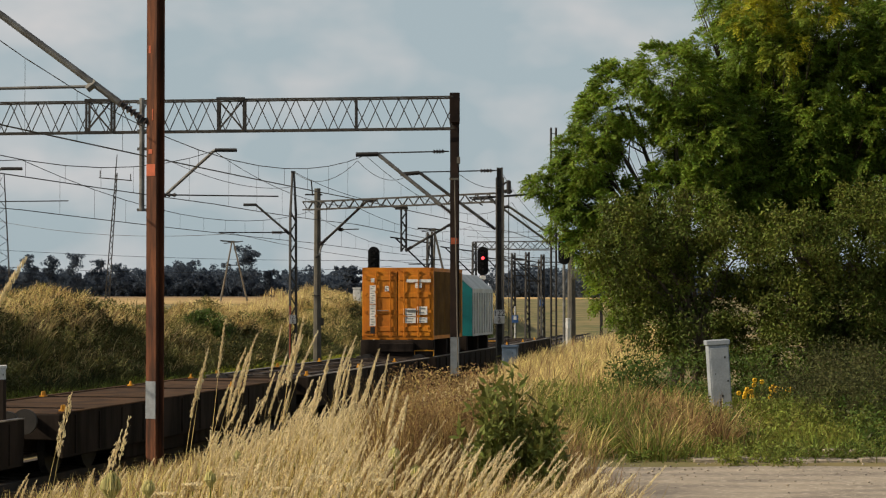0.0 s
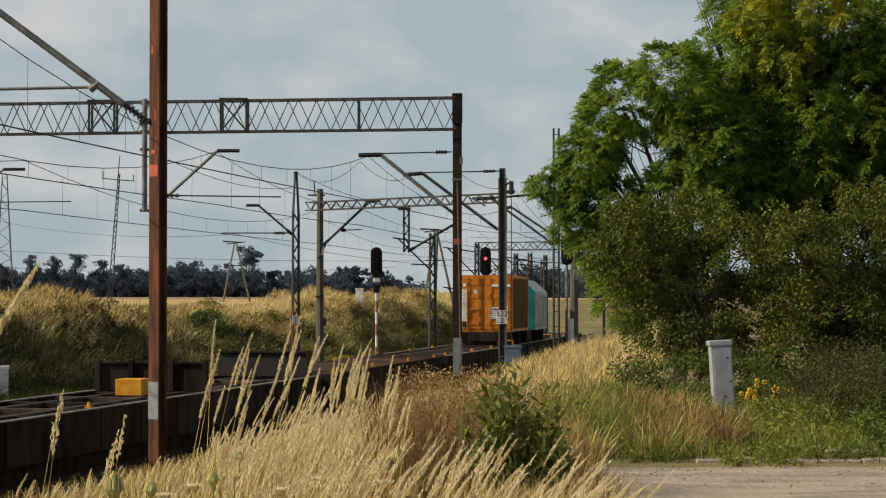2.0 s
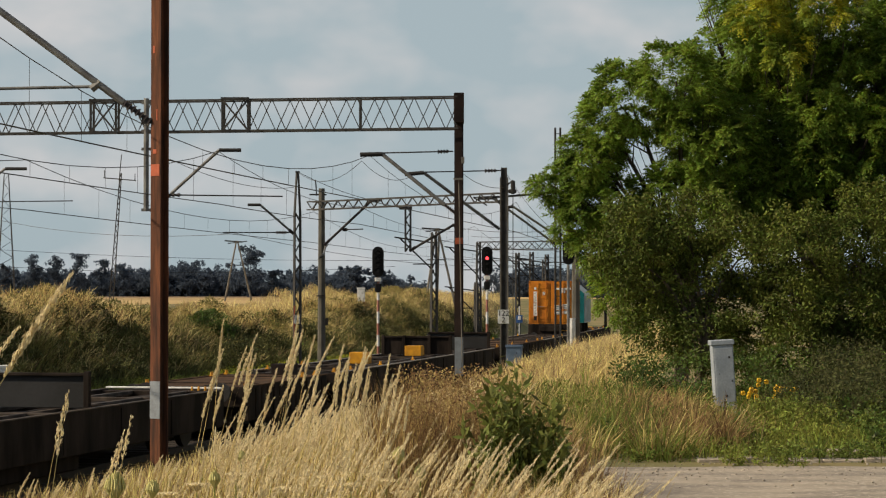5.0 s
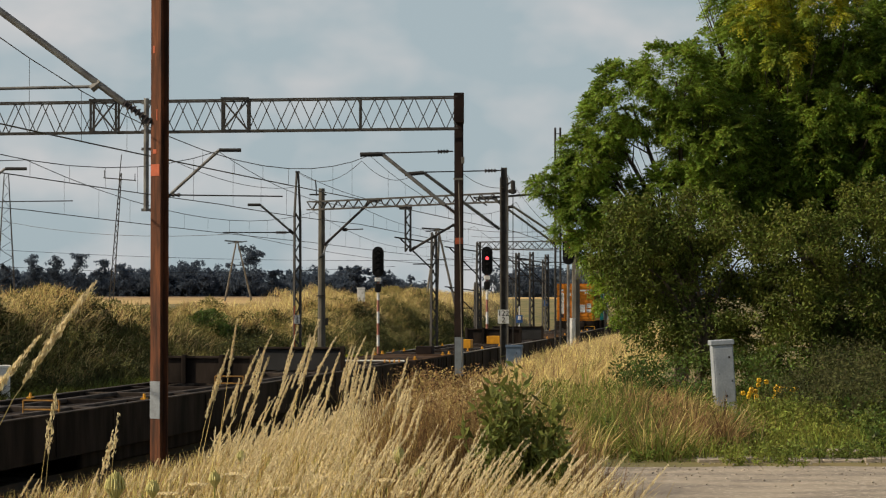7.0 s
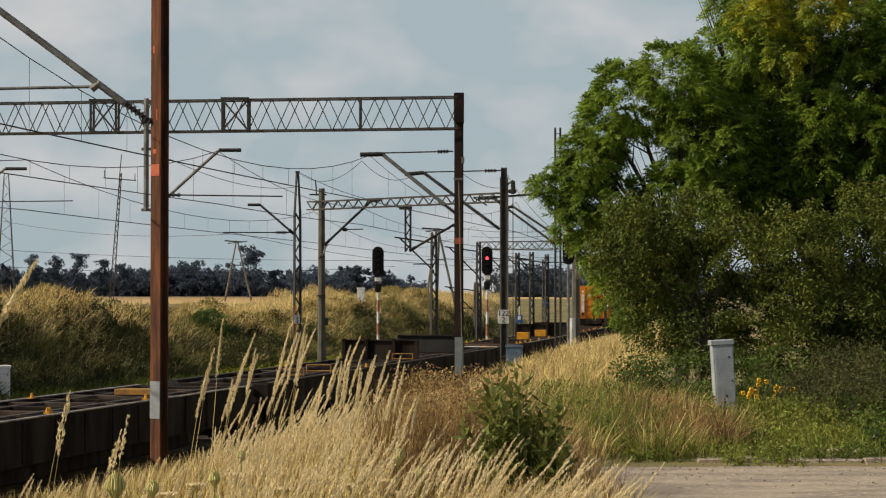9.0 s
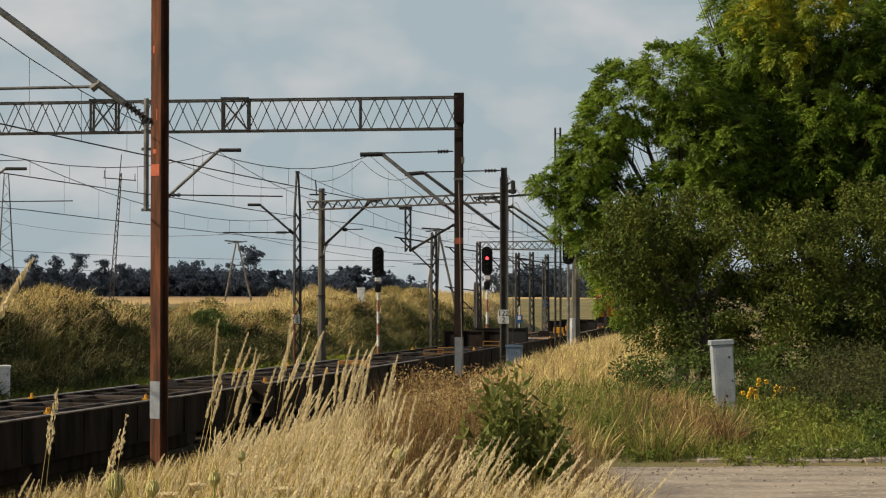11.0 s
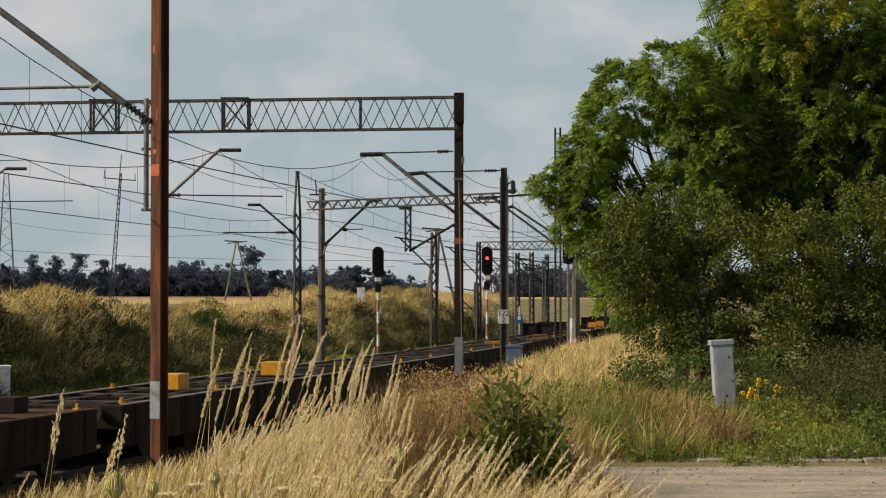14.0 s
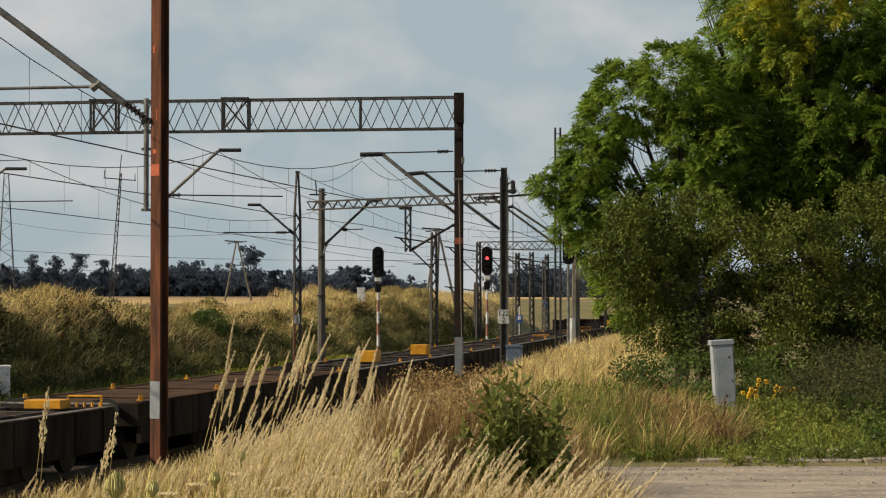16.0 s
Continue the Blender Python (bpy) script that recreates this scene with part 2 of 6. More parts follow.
def track_slope(y):
    far = np.maximum(y - 75, 0)
    return 0.173 - 0.00068 * (y - 75) - 0.00052 * far + 9.0e-6 * far ** 2


RAIL = -1.19                                     # top of rail


def track_z(y):
    return RAIL - 0.0025 * max(0.0, y - 75)


def smooth(a, b, v):
    t = np.clip((v - a) / (b - a), 0, 1)
    return t * t * (3 - 2 * t)


def wavy(x, y):
    return (np.sin(x * 0.9 + 1.3 * np.sin(y * 0.31)) * np.sin(y * 0.53 + 0.7) + 0.5 * np.sin(x * 2.3 + y * 1.1) * np.sin(y * 1.9 - x * 0.7))


def land(x, y):
    """Height of the ground."""
    x, y = np.asarray(x, float), np.asarray(y, float)
    yy = np.minimum(y, 200.0)
    o = x - track_x(yy)
    bed = -1.42 - 0.0025 * np.clip(y - 75, 0, 200)
    right = 0.0 + 0.9 * smooth(45, 130, y) + 0.05 * wavy(x, y) * smooth(27, 33, y)
    crest = np.interp(y, (40, 60, 75, 84, 97, 110, 120, 140, 170, 200), (1.4, 1.4, 1.2, 0.8, 0.2, 0.25, 0.7, 1.3, 1.2, 1.35))
    left = crest + (1.42 - crest) * smooth(-15, -28, o) * smooth(60, 90, y) + 0.12 * wavy(x * 0.6, y * 0.5) * smooth(-30, -14, o)
    shelf = -0.85 + 0.7 * smooth(40, 75, y)
    h = bed + (shelf - bed) * smooth(3.0, 5.0, o) + (right - shelf) * smooth(5.0, 9.4, o)
    verge = bed + 0.35 + 0.06 * wavy(x, y)
    h = np.where(o < -5.6, bed + (verge - bed) * smooth(-5.6, -6.6, o), h)
    h = np.where(o < -7.6, verge + (left - verge) * smooth(-7.8, -12.3, o), h)
    return h + (1.5 - h) * smooth(180, 330, y)


def grid(name, xs, ys, mat, fn, parent=None):
    gx, gy = np.meshgrid(xs, ys)
    v = np.stack([gx.ravel(), gy.ravel(), fn(gx, gy).ravel()], 1)
    a = np.arange(len(v)).reshape(gx.shape)
    f = np.stack([a[:-1, :-1].ravel(), a[:-1, 1:].ravel(), a[1:, 1:].ravel(), a[1:, :-1].ravel()], 1)
    return sheet(name, v, f, mat, parent, True)


gxs = np.concatenate([[-2500, -1200, -600, -300, -150, -90, -60], np.arange(-45, 30, 0.4), [32, 36, 42, 55, 80, 140, 300, 600, 1200, 2500]])
gys = np.concatenate([[-400, -150, -60, -20, -5], np.arange(2, 130, 0.6), np.arange(130, 340, 6), [400, 500, 700, 1000, 1500, 2200, 3200, 4500]])
ground = tagged(grid("ground", gxs, gys, M_EARTH, land), "dry weedy earth with a railway cutting", "ground", kind="structure")
field = tagged(grid("field", np.linspace(-900, 500, 90), np.concatenate([np.arange(112, 330, 3), np.linspace(330, 1500, 60)]), M_FIELD,
                    lambda x, y: land(x, y) + 0.06 - 6 * (smooth(-15, -11, x - track_x(np.minimum(y, 200))) * (y < 330))),
               "golden mown stubble field beyond the cutting", "field", kind="structure")
far_field = tagged(grid("far_field", np.linspace(-1200, -4, 50), np.linspace(340, 1600, 50), M_FARFIELD, lambda x, y: land(x, y) + 0.13),
                   "brown ploughed field below the far woods", "field", kind="structure")
pavement = tagged(grid("pavement", np.concatenate([np.arange(1.55, 12, 0.25)]), np.arange(-6, 25.6, 0.4), M_ASPHALT,
                       lambda x, y: 0.03 + 0.006 * wavy(x * 2, y * 2) - 0.2 * smooth(25.0, 25.4, y)),
                  "sunlit worn pale asphalt yard with grit", "pavement", kind="structure")


slab_mesh = None
slab_rows = [(3.3 + i * 0.5, 25.9) for i in range(14)] + [(4.1 + i * 0.5, 27.3) for i in range(13)]
for i, (slab_x, slab_y) in enumerate(slab_rows):
    if slab_mesh is None:
        slab = solid("kerb_slab", box(bmesh.new(), 0, 0, 0, 0.48, 0.30, 0.12, bevel=0.012), M_ASPHALT, pavement)
        slab_mesh = slab.data
    else:
        slab = new("kerb_slab", slab_mesh)
        slab.parent = pavement
    slab.matrix_basis = pose(slab_x, slab_y + 0.03 * math.sin(i * 2.3), -0.015 + 0.012 * math.sin(i * 1.7), 1.5 * math.sin(i), 0, 2 * math.sin(i * 3.1))


def ribbon(name, o0, o1, y0, y1, top, mat, thick=0.15):
    """A strip that runs along the line between two offsets from its centre."""
    ys = np.arange(y0, y1, 2.0)
    bm, rows = bmesh.new(), []
    for y in ys:
        z = track_z(y) + top
        rows.append([bm.verts.new((track_x(y) + o, y, z + dz)) for o, dz in ((o0, -thick), (o0, 0), (o1, 0), (o1, -thick))])
    for a, b in zip(rows, rows[1:]):
        for i in range(3):
            bm.faces.new((a[i], a[i + 1], b[i + 1], b[i]))
    bmesh.ops.recalc_face_normals(bm, faces=bm.faces)
    return solid(name, bm, mat)


for centre, what in ((0.0, "the train's track"), (-4.1, "the second track")):
    tagged(ribbon("ballast_bed", centre - 1.7, centre + 1.7, 16, 240, -0.14, M_BALLAST, 0.3), "grey-brown crushed stone ballast under " + what, "ballast", kind="structure")
    for side in (-0.755, 0.755):
        tagged(ribbon("rail", centre + side - 0.036, centre + side + 0.036, 16, 240, 0.0, M_DARKSTEEL, 0.15), "worn steel running rail on sleepers", "rail", "rails")
sleeper_mesh = None
for centre in (0.0, -4.1):
    for i in range(120):
        y = 26 + i * 0.65
        if sleeper_mesh is None:
            s = solid("sleeper", box(bmesh.new(), 0, 0, 0, 2.6, 0.26, 0.16, bevel=0.02), M_SLEEPER)
            sleeper_mesh = s.data
        else:
            s = new("sleeper", sleeper_mesh)
        s.matrix_basis = pose(track_x(y) + centre, y, track_z(y) - 0.19, 0, 0, -math.degrees(math.atan(track_slope(y))))
        tagged(s, "dark oily railway sleeper in ballast", "sleeper", "sleepers")


# ---- masts and gantries ----
def h_section(bm, w, z0, z1, t=0.03):
    """A rolled H column as one extruded outline, its flanges facing -y and +y."""
    a, k = w / 2, t * 0.4
    half = [(-a, -a), (a, -a), (a, -a + t), (k, -a + t), (k, a - t), (a, a - t), (a, a), (-a, a), (-a, a - t), (-k, a - t), (-k, -a + t), (-a, -a + t)]
    lo = [bm.verts.new((x, y, z0)) for x, y in half]
    hi = [bm.verts.new((x, y, z1)) for x, y in half]
    for p in range(12):
        q = (p + 1) % 12
        bm.faces.new((lo[p], lo[q], hi[q], hi[p]))
    bm.faces.new(hi)
    bm.faces.new(lo[::-1])
    bmesh.ops.recalc_face_normals(bm, faces=bm.faces)
    return bm


def lattice(bm, x0, y0, x1, y1, z0, z1, w, depth, bay, chord=0.05, web=0.035):
    """A flat-lying box beam with four chords and zigzag webs, from (x0, y0) to (x1, y1)."""
    a, b = Vector((x0, y0, 0)), Vector((x1, y1, 0))
    d = (b - a).normalized()
    s = Vector((-d.y, d.x, 0)) * w / 2
    n = max(1, round((b - a).length / bay))
    for side in (-1, 1):
        for z in (z0, z1):
            bar(bm, a + s * side + Vector((0, 0, z)), b + s * side + Vector((0, 0, z)), chord)
        for i in range(n):
            p, q = a.lerp(b, i / n), a.lerp(b, (i + 1) / n)
            lo, hi = (z0, z1) if (i % 2 == 0) == (side > 0) else (z1, z0)
            bar(bm, p + s * side + Vector((0, 0, lo)), q + s * side + Vector((0, 0, hi)), web)
    for i in range(0, n + 1, 2):
        p = a.lerp(b, i / n)
        for z in (z0, z1):
            bar(bm, p + s + Vector((0, 0, z)), p - s + Vector((0, 0, z)), web)
    return bm


def lattice_post(bm, z0, z1, w0, w1, bay, chord=0.05, web=0.03):
    n = max(2, round((z1 - z0) / bay))
    for sx in (-1, 1):
        for sy in (-1, 1):
            bar(bm, (sx * w0 / 2, sy * w0 / 2, z0), (sx * w1 / 2, sy * w1 / 2, z1), chord)
    for i in range(n):
        za, zb = z0 + (z1 - z0) * i / n, z0 + (z1 - z0) * (i + 1) / n
        wa, wb = w0 + (w1 - w0) * i / n, w0 + (w1 - w0) * (i + 1) / n
        k = 1 if i % 2 else -1
        for s in (-1, 1):
            bar(bm, (k * wa / 2, s * wa / 2, za), (-k * wb / 2, s * wb / 2, zb), web)
            bar(bm, (s * wa / 2, k * wa / 2, za), (s * wb / 2, -k * wb / 2, zb), web)
    return bm


def insulator(bm, a, b, n=6, r=0.07):
    a, b = Vector(a), Vector(b)
    rod(bm, a, b, r * 0.45)
    for i in range(n):
        p, q = a.lerp(b, (i + 0.2) / n), a.lerp(b, (i + 0.7) / n)
        rod(bm, p, q, r, r * 0.6, 8)
    return bm


def mast_turn(y):
    return -math.degrees(math.atan(track_slope(y)))


def near_mast():
    x, y = -5.02, 38.0
    t = thing("catenary_mast", x, y, land(x, y) - 0.3, -33, "tall rust-brown steel catenary mast with a faded blue band", "mast", "catenary masts")
    part("post", h_section(bmesh.new(), 0.225, 0, 10.2, 0.022), M_RUST, t)
    z = float(land(x, y)) - 0.3
    bm = bmesh.new()
    box(bm, 0, -0.115, 0.16 - z, 0.228, 0.012, 0.66, bevel=0.002)
    part("paint_band", bm, M_BLUEBAND, t, "faded blue-grey painted band")
    for px, pz, w, h in ((-0.01, 4.22, 0.2, 0.21), (-0.02, 4.55, 0.09, 0.08), (-0.04, 6.36, 0.05, 0.13), (0.03, 5.2, 0.03, 0.2)):
        part("primer_patch", box(bmesh.new(), px, -0.115, pz - z, w, 0.01, h, bevel=0.003), M_RUSTRED, t, "orange-red primer patch")
    arm = thing("catenary_cantilever", 0, 0, 0, 0, "grey tube cantilever with ribbed insulator on the rusty mast", "cantilever", "cantilevers")
    part("insulator", insulator(bmesh.new(), (-5.180, 38.00, 5.080), (-5.680, 38.00, 5.440), 7, 0.085), M_INSUL, arm, "dark ribbed porcelain insulator")
    part("strut", rod(bmesh.new(), (-5.660, 38.00, 5.420), (-8.440, 38.00, 7.480), 0.062, seg=10), M_GALV, arm)
    bm = rod(bmesh.new(), (-6.160, 38.00, 5.710), (-8.440, 38.00, 5.660), 0.028, seg=8)
    rod(bm, (-6.240, 38.00, 5.660), (-6.080, 38.00, 5.790), 0.07, seg=8)
    part("tie", bm, M_GALV, arm)
    part("bracket", bar(bmesh.new(), (-5.340, 38.00, 5.100), (-5.120, 38.00, 5.100), 0.1), M_DARKSTEEL, arm)


def gantry_one():
    t = thing("catenary_gantry", 0, 0, 0, 0, "dark steel lattice catenary gantry spanning the tracks", "gantry")
    lx, ly = 0.50, 67.5
    rx, ry = -19.0, 70.4
    z0, z1 = 7.26, 8.25
    bm = bmesh.new()
    h_section(bm, 0.25, -1.9, 8.32)
    leg = part("leg", bm, M_DARKRUST, t)
    leg.matrix_basis = pose(lx, ly, 0, 0, 0, mast_turn(ly))
    leg2 = part("leg", h_section(bmesh.new(), 0.25, -1.0, 8.32), M_DARKRUST, t)
    leg2.matrix_basis = pose(rx, ry, 0, 0, 0, mast_turn(ly))
    bm = box(bmesh.new(), lx, ly, 7.9, 0.32, 0.62, 0.95, bevel=0.02)
    part("head_plate", bm, M_DARKRUST, t)
    bm = bmesh.new()
    box(bm, lx, ly - 0.135, 3.72, 0.24, 0.012, 0.2)
    part("paint_band", bm, M_RUSTRED, t, "orange-red painted band")
    bm = bmesh.new()
    box(bm, lx, ly - 0.136, 0.1, 0.27, 0.012, 1.2)
    part("paint_band", bm, M_BLUEBAND, t, "faded grey-blue painted foot")
    bm = bmesh.new()
    rod(bm, (0.494, 67.10, 5.638), (0.600, 67.10, -0.084), 0.018, seg=6)
    box(bm, *(0.477, 67.10, 5.655), 0.3, 0.1, 0.06)
    box(bm, *(0.620, 67.30, 6.251), 0.1, 0.3, 0.2)
    part("cable_conduit", bm, M_CONCRETE, t, "pale cable conduit")
    part("beam", lattice(bmesh.new(), lx, ly, rx, ry, z0, z1, 0.6, 0, 0.46, 0.05, 0.026), M_LATTICE, t)
    # braced joints of the beam
    d = Vector((rx - lx, ry - ly, 0)).normalized()
    for s in (3.15, 6.78, 7.62, 11.13, 11.97, 15.3):
        p = Vector((lx, ly, 0)) + d * s
        for dy in (-0.3, 0.3):
            part("joint_post", box(bmesh.new(), p.x, p.y + dy, (z0 + z1) / 2, 0.07, 0.07, z1 - z0), M_LATTICE, t)
    for s in (6.78, 11.13):
        p, q = Vector((lx, ly - 0.32, 0)) + d * s, Vector((lx, ly - 0.32, 0)) + d * (s + 0.84)
        bm = bmesh.new()
        bar(bm, (p.x, p.y, z0), (q.x, q.y, z1), 0.05)
        bar(bm, (p.x, p.y, z1), (q.x, q.y, z0), 0.05)
        box(bm, (p.x + q.x) / 2, p.y, z1 + 0.02, 0.9, 0.1, 0.09)
        box(bm, (p.x + q.x) / 2, p.y, z0 - 0.02, 0.9, 0.1, 0.09)
        part("cross_brace", bm, M_LATTICE, t)
    bm = bmesh.new()
    rod(bm, (-9.47, 68.40, 8.300), (-9.47, 68.40, 4.700), 0.085, seg=10)
    for y in (8.156, 7.256, 6.680, 4.736):
        bar(bm, (-9.62, 68.4, y), (-9.30, 68.4, y), 0.09)
    part("drop_post", bm, M_GALV, t, "weathered grey drop tube")


def cantilever(label, pts, foot, ins, tie=None, r=0.06, mat=None):
    """pts: the outer end, the knee; foot: where it meets its post; ins: share of the strut that is insulator."""
    t = thing("catenary_cantilever", 0, 0, 0, 0, label, "cantilever", "cantilevers")
    knee = Vector(pts[1])
    f = Vector(foot)
    cut = f.lerp(knee, ins)
    part("insulator", insulator(bmesh.new(), f, cut, 6, 0.075), M_INSUL, t, "dark ribbed insulator")
    bm = rod(bmesh.new(), cut, knee, r, seg=8)
    part("strut", bm, mat or M_GALV, t)
    part("head_tube", rod(bmesh.new(), pts[0], knee, r * 1.2, seg=8), M_DARKSTEEL, t)
    if tie:
        a, b = Vector(tie[0]), Vector(tie[1])
        part("tie", rod(bmesh.new(), a, a.lerp(b, 0.78), 0.022), mat or M_DARKSTEEL, t)
        part("insulator", insulator(bmesh.new(), a.lerp(b, 0.78), a.lerp(b, 0.94), 4, 0.075), M_INSUL, t)
        part("tie", rod(bmesh.new(), a.lerp(b, 0.94), b, 0.022), mat or M_DARKSTEEL, t)
    return t


def plate(parent, x, y, z, w, h, lines):
    """An enamel number plate; lines of text from the top."""
    p = part("number_plate", box(bmesh.new(), x, y, z, w, 0.02, h, bevel=0.004), M_WHITE, parent, "white enamel plate with black numerals")
    for i, s in enumerate(lines):
        cu = bpy.data.curves.new("numerals", "FONT")
        cu.body, cu.size, cu.align_x, cu.align_y, cu.extrude = s, h * 0.56, "CENTER", "CENTER", 0.002
        tmp = bpy.data.objects.new("numerals", cu)
        scene.collection.objects.link(tmp)
        me = bpy.data.meshes.new_from_object(tmp.evaluated_get(bpy.context.evaluated_depsgraph_get()))
        bpy.data.objects.remove(tmp)
        me.materials.append(M_BLACK)
        ob = new("numerals", me)
        ob.parent = p
        ob.matrix_basis = pose(x, y - 0.016, z + h * (0.23 - 0.48 * i), 90, 0, 0)


def masts():
    # right-hand masts
    x, y = 2.22, 78.0
    t = thing("catenary_mast", 0, 0, 0, 0, "weathered dark steel catenary mast with a white number plate", "mast", "catenary masts")
    bm = h_section(bmesh.new(), 0.2, -1.9, 6.66)
    post = part("post", bm, M_LATTICE, t)
    post.matrix_basis = pose(x, y, 0, 0, 0, 80)
    bm = bmesh.new()
    for dx in (-0.13, 0.13):
        box(bm, x + dx, y - 0.1, 2.3, 0.05, 0.05, 8.0)
    part("edge_channel", bm, M_CONCRETE, t)
    plate(t, x - 0.03, y - 0.16, 1.24, 0.40, 0.5, ("122", "2"))
    bm = bmesh.new()
    bar(bm, (2.314, 77.80, 6.013), (2.539, 77.80, 6.177), 0.06)
    box(bm, *(2.539, 77.80, 5.931), 0.16, 0.16, 0.5, bevel=0.04)
    box(bm, *(2.518, 77.80, 5.788), 0.3, 0.12, 0.14, bevel=0.03)
    part("switch_gear", bm, M_DARKSTEEL, t)
    part("earth_rod", rod(bmesh.new(), (2.539, 77.80, 5.624), (2.539, 77.80, -0.006), 0.018), M_DARKSTEEL, t)
    cantilever("grey cantilever with knee tube on the plated mast", ((-1.378, 77.00, 6.357), (-0.689, 77.00, 6.417)), (2.053, 78.00, 4.422), 0.12, ((-0.689, 77.00, 6.438), (2.135, 78.00, 6.557)))
    cantilever("long grey cantilever tube hung from the gantry leg", ((-2.623, 67.80, 6.461), (-1.927, 67.80, 6.478)), (0.391, 67.50, 4.593), 0.14, ((-1.927, 67.80, 6.514), (0.320, 67.50, 6.547)))
    cantilever("grey cantilever with knee tube on the gantry drop post", ((-6.444, 68.40, 6.644), (-7.146, 68.40, 6.644)), (-9.324, 68.40, 4.664), 0.3, ((-5.112, 68.40, 5.168), (-9.288, 68.40, 5.222)), 0.05)
    cantilever("grey cantilever tube over the far track", ((1.436, 88.00, 5.983), (2.038, 88.00, 6.006)), (4.761, 90.00, 4.132), 0.1, None, 0.05)
    cantilever("pair of grey cantilever tubes over the far track", ((2.571, 88.00, 5.613), (2.872, 88.00, 5.659)), (6.000, 100.00, 4.316), 0.1, None, 0.05)
    cantilever("dark cantilever head over the outer siding", ((-17.091, 88.00, 7.211), (-17.971, 88.00, 7.211)), (-19.869, 88.00, 5.705), 0.15, ((-15.192, 88.00, 5.891), (-19.869, 88.00, 5.844)), 0.055)
    t = thing("lattice_mast", -19.916, 88.0, -0.4, 10, "grey lattice catenary mast on the bank", "mast", "catenary masts")
    part("lattice", lattice_post(bmesh.new(), 0, 8.2, 0.34, 0.28, 0.45, 0.06, 0.035), M_LATTICE, t)
    t = thing("feeder_arm", 0, 0, 0, 0, "dark horizontal feeder arm on the mast", "bracket")
    part("arm", bar(bmesh.new(), (1.765, 78.00, 5.572), (4.295, 80.00, 5.853), 0.08), M_DARKSTEEL, t)
    part("brace", bar(bmesh.new(), (1.222, 86.00, 5.938), (1.765, 86.00, 5.621), 0.05), M_DARKSTEEL, t)
    part("brace", bar(bmesh.new(), (1.222, 86.00, 5.938), (2.059, 86.00, 5.983), 0.05), M_DARKSTEEL, t)

    # tall twin pole beside the tree
    t = thing("twin_pole", 0, 0, 0, 0, "tall thin twin-rail lattice pole beside the trees", "pole")
    part("post", rod(bmesh.new(), (4.713, 90.00, 9.058), (4.713, 90.00, -0.795), 0.05), M_DARKSTEEL, t)
    part("post", rod(bmesh.new(), (4.926, 90.00, 9.058), (4.926, 90.00, -0.795), 0.05), M_DARKSTEEL, t)
    bm = bmesh.new()
    for i in range(16):
        bar(bm, (4.713, 90.00, 14.363)[:2] + (-0.5 + i * 0.62,), (4.926, 90.00, 14.363)[:2] + (-0.5 + i * 0.62,), 0.03)
    part("rung", bm, M_DARKSTEEL, t)

    # concrete mast with the signal in front of it
    x, y = 6.246, 101.0
    t = thing("catenary_mast", x, y, -1.6, 0, "grey concrete catenary mast with white foot", "mast", "catenary masts")
    part("post", rod(bmesh.new(), (0, 0, 0), (0, 0, 6.7), 0.22, 0.16, 8), M_OLDCONCRETE, t)
    part("white_sleeve", rod(bmesh.new(), (-0.2, -0.3, 0.4), (-0.2, -0.3, 2.55), 0.19, 0.17, 10), M_WHITE, t, "white painted sleeve")
    box(bm := bmesh.new(), 0.1, -0.25, 4.6, 0.3, 0.1, 0.5, bevel=0.02)
    part("plate", bm, M_GALV, t)

    # left-hand masts
    y = 84.0
    x = -5.703
    t = thing("lattice_mast", x, y, -1.3, 12, "rust-stained steel lattice catenary mast with a small white plate", "mast", "catenary masts")
    part("lattice", lattice_post(bmesh.new(), 0, 6.6, 0.25, 0.22, 0.4, 0.05, 0.028), M_LATTICE, t)
    bm = bmesh.new()
    for s in (-1, 1):
        bar(bm, (s * 0.105, -0.105, 6.6), (s * 0.03, -0.03, 8.15), 0.05)
        bar(bm, (s * 0.105, 0.105, 6.6), (s * 0.03, 0.03, 8.15), 0.05)
    box(bm, 0, 0, 8.15, 0.16, 0.12, 0.06)
    part("peak", bm, M_LATTICE, t)
    part("rusty_foot", box(bmesh.new(), -0.13, -0.14, 1.6, 0.05, 0.03, 2.6), M_RUSTRED, t, "rust-stained angle iron")
    plate(t, -0.03, -0.16, 2.38, 0.24, 0.34, ("122", "2"))
    y = 87.0
    x = -4.922
    t = thing("catenary_mast", x, y, -1.4, 0, "grey concrete catenary mast on the grassy verge", "mast", "catenary masts")
    part("post", rod(bmesh.new(), (0, 0, 0), (0, 0, 7.75), 0.17, 0.125, 8), M_OLDCONCRETE, t)
    part("clamp", box(bmesh.new(), -0.03, -0.15, 3.4, 0.34, 0.05, 0.05), M_DARKSTEEL, t)
    part("marker", box(bmesh.new(), 0.2, -0.12, 2.35, 0.14, 0.05, 0.3), M_DARKSTEEL, t)
    bm = bar(bmesh.new(), (-0.2, 0, 7.45), (-0.25, 0, 8.1), 0.05)
    bar(bm, (-0.5, 0, 7.5), (0.2, 0, 7.5), 0.06)
    part("head_bracket", bm, M_DARKSTEEL, t)

    # second, slender gantry
    t = thing("catenary_gantry", 0, 0, 0, 0, "slender grey lattice gantry beam between two masts", "gantry")
    part("beam", lattice(bmesh.new(), -5.372, 86.5, 2.162, 79.0, 5.46, 5.78, 0.3, 0, 0.3, 0.05, 0.03), M_LATTICE, t)
    bm = lattice_post(bmesh.new(), 0, 1.85, 0.2, 0.2, 0.3, 0.04, 0.025)
    dp = part("drop_post", bm, M_LATTICE, t)
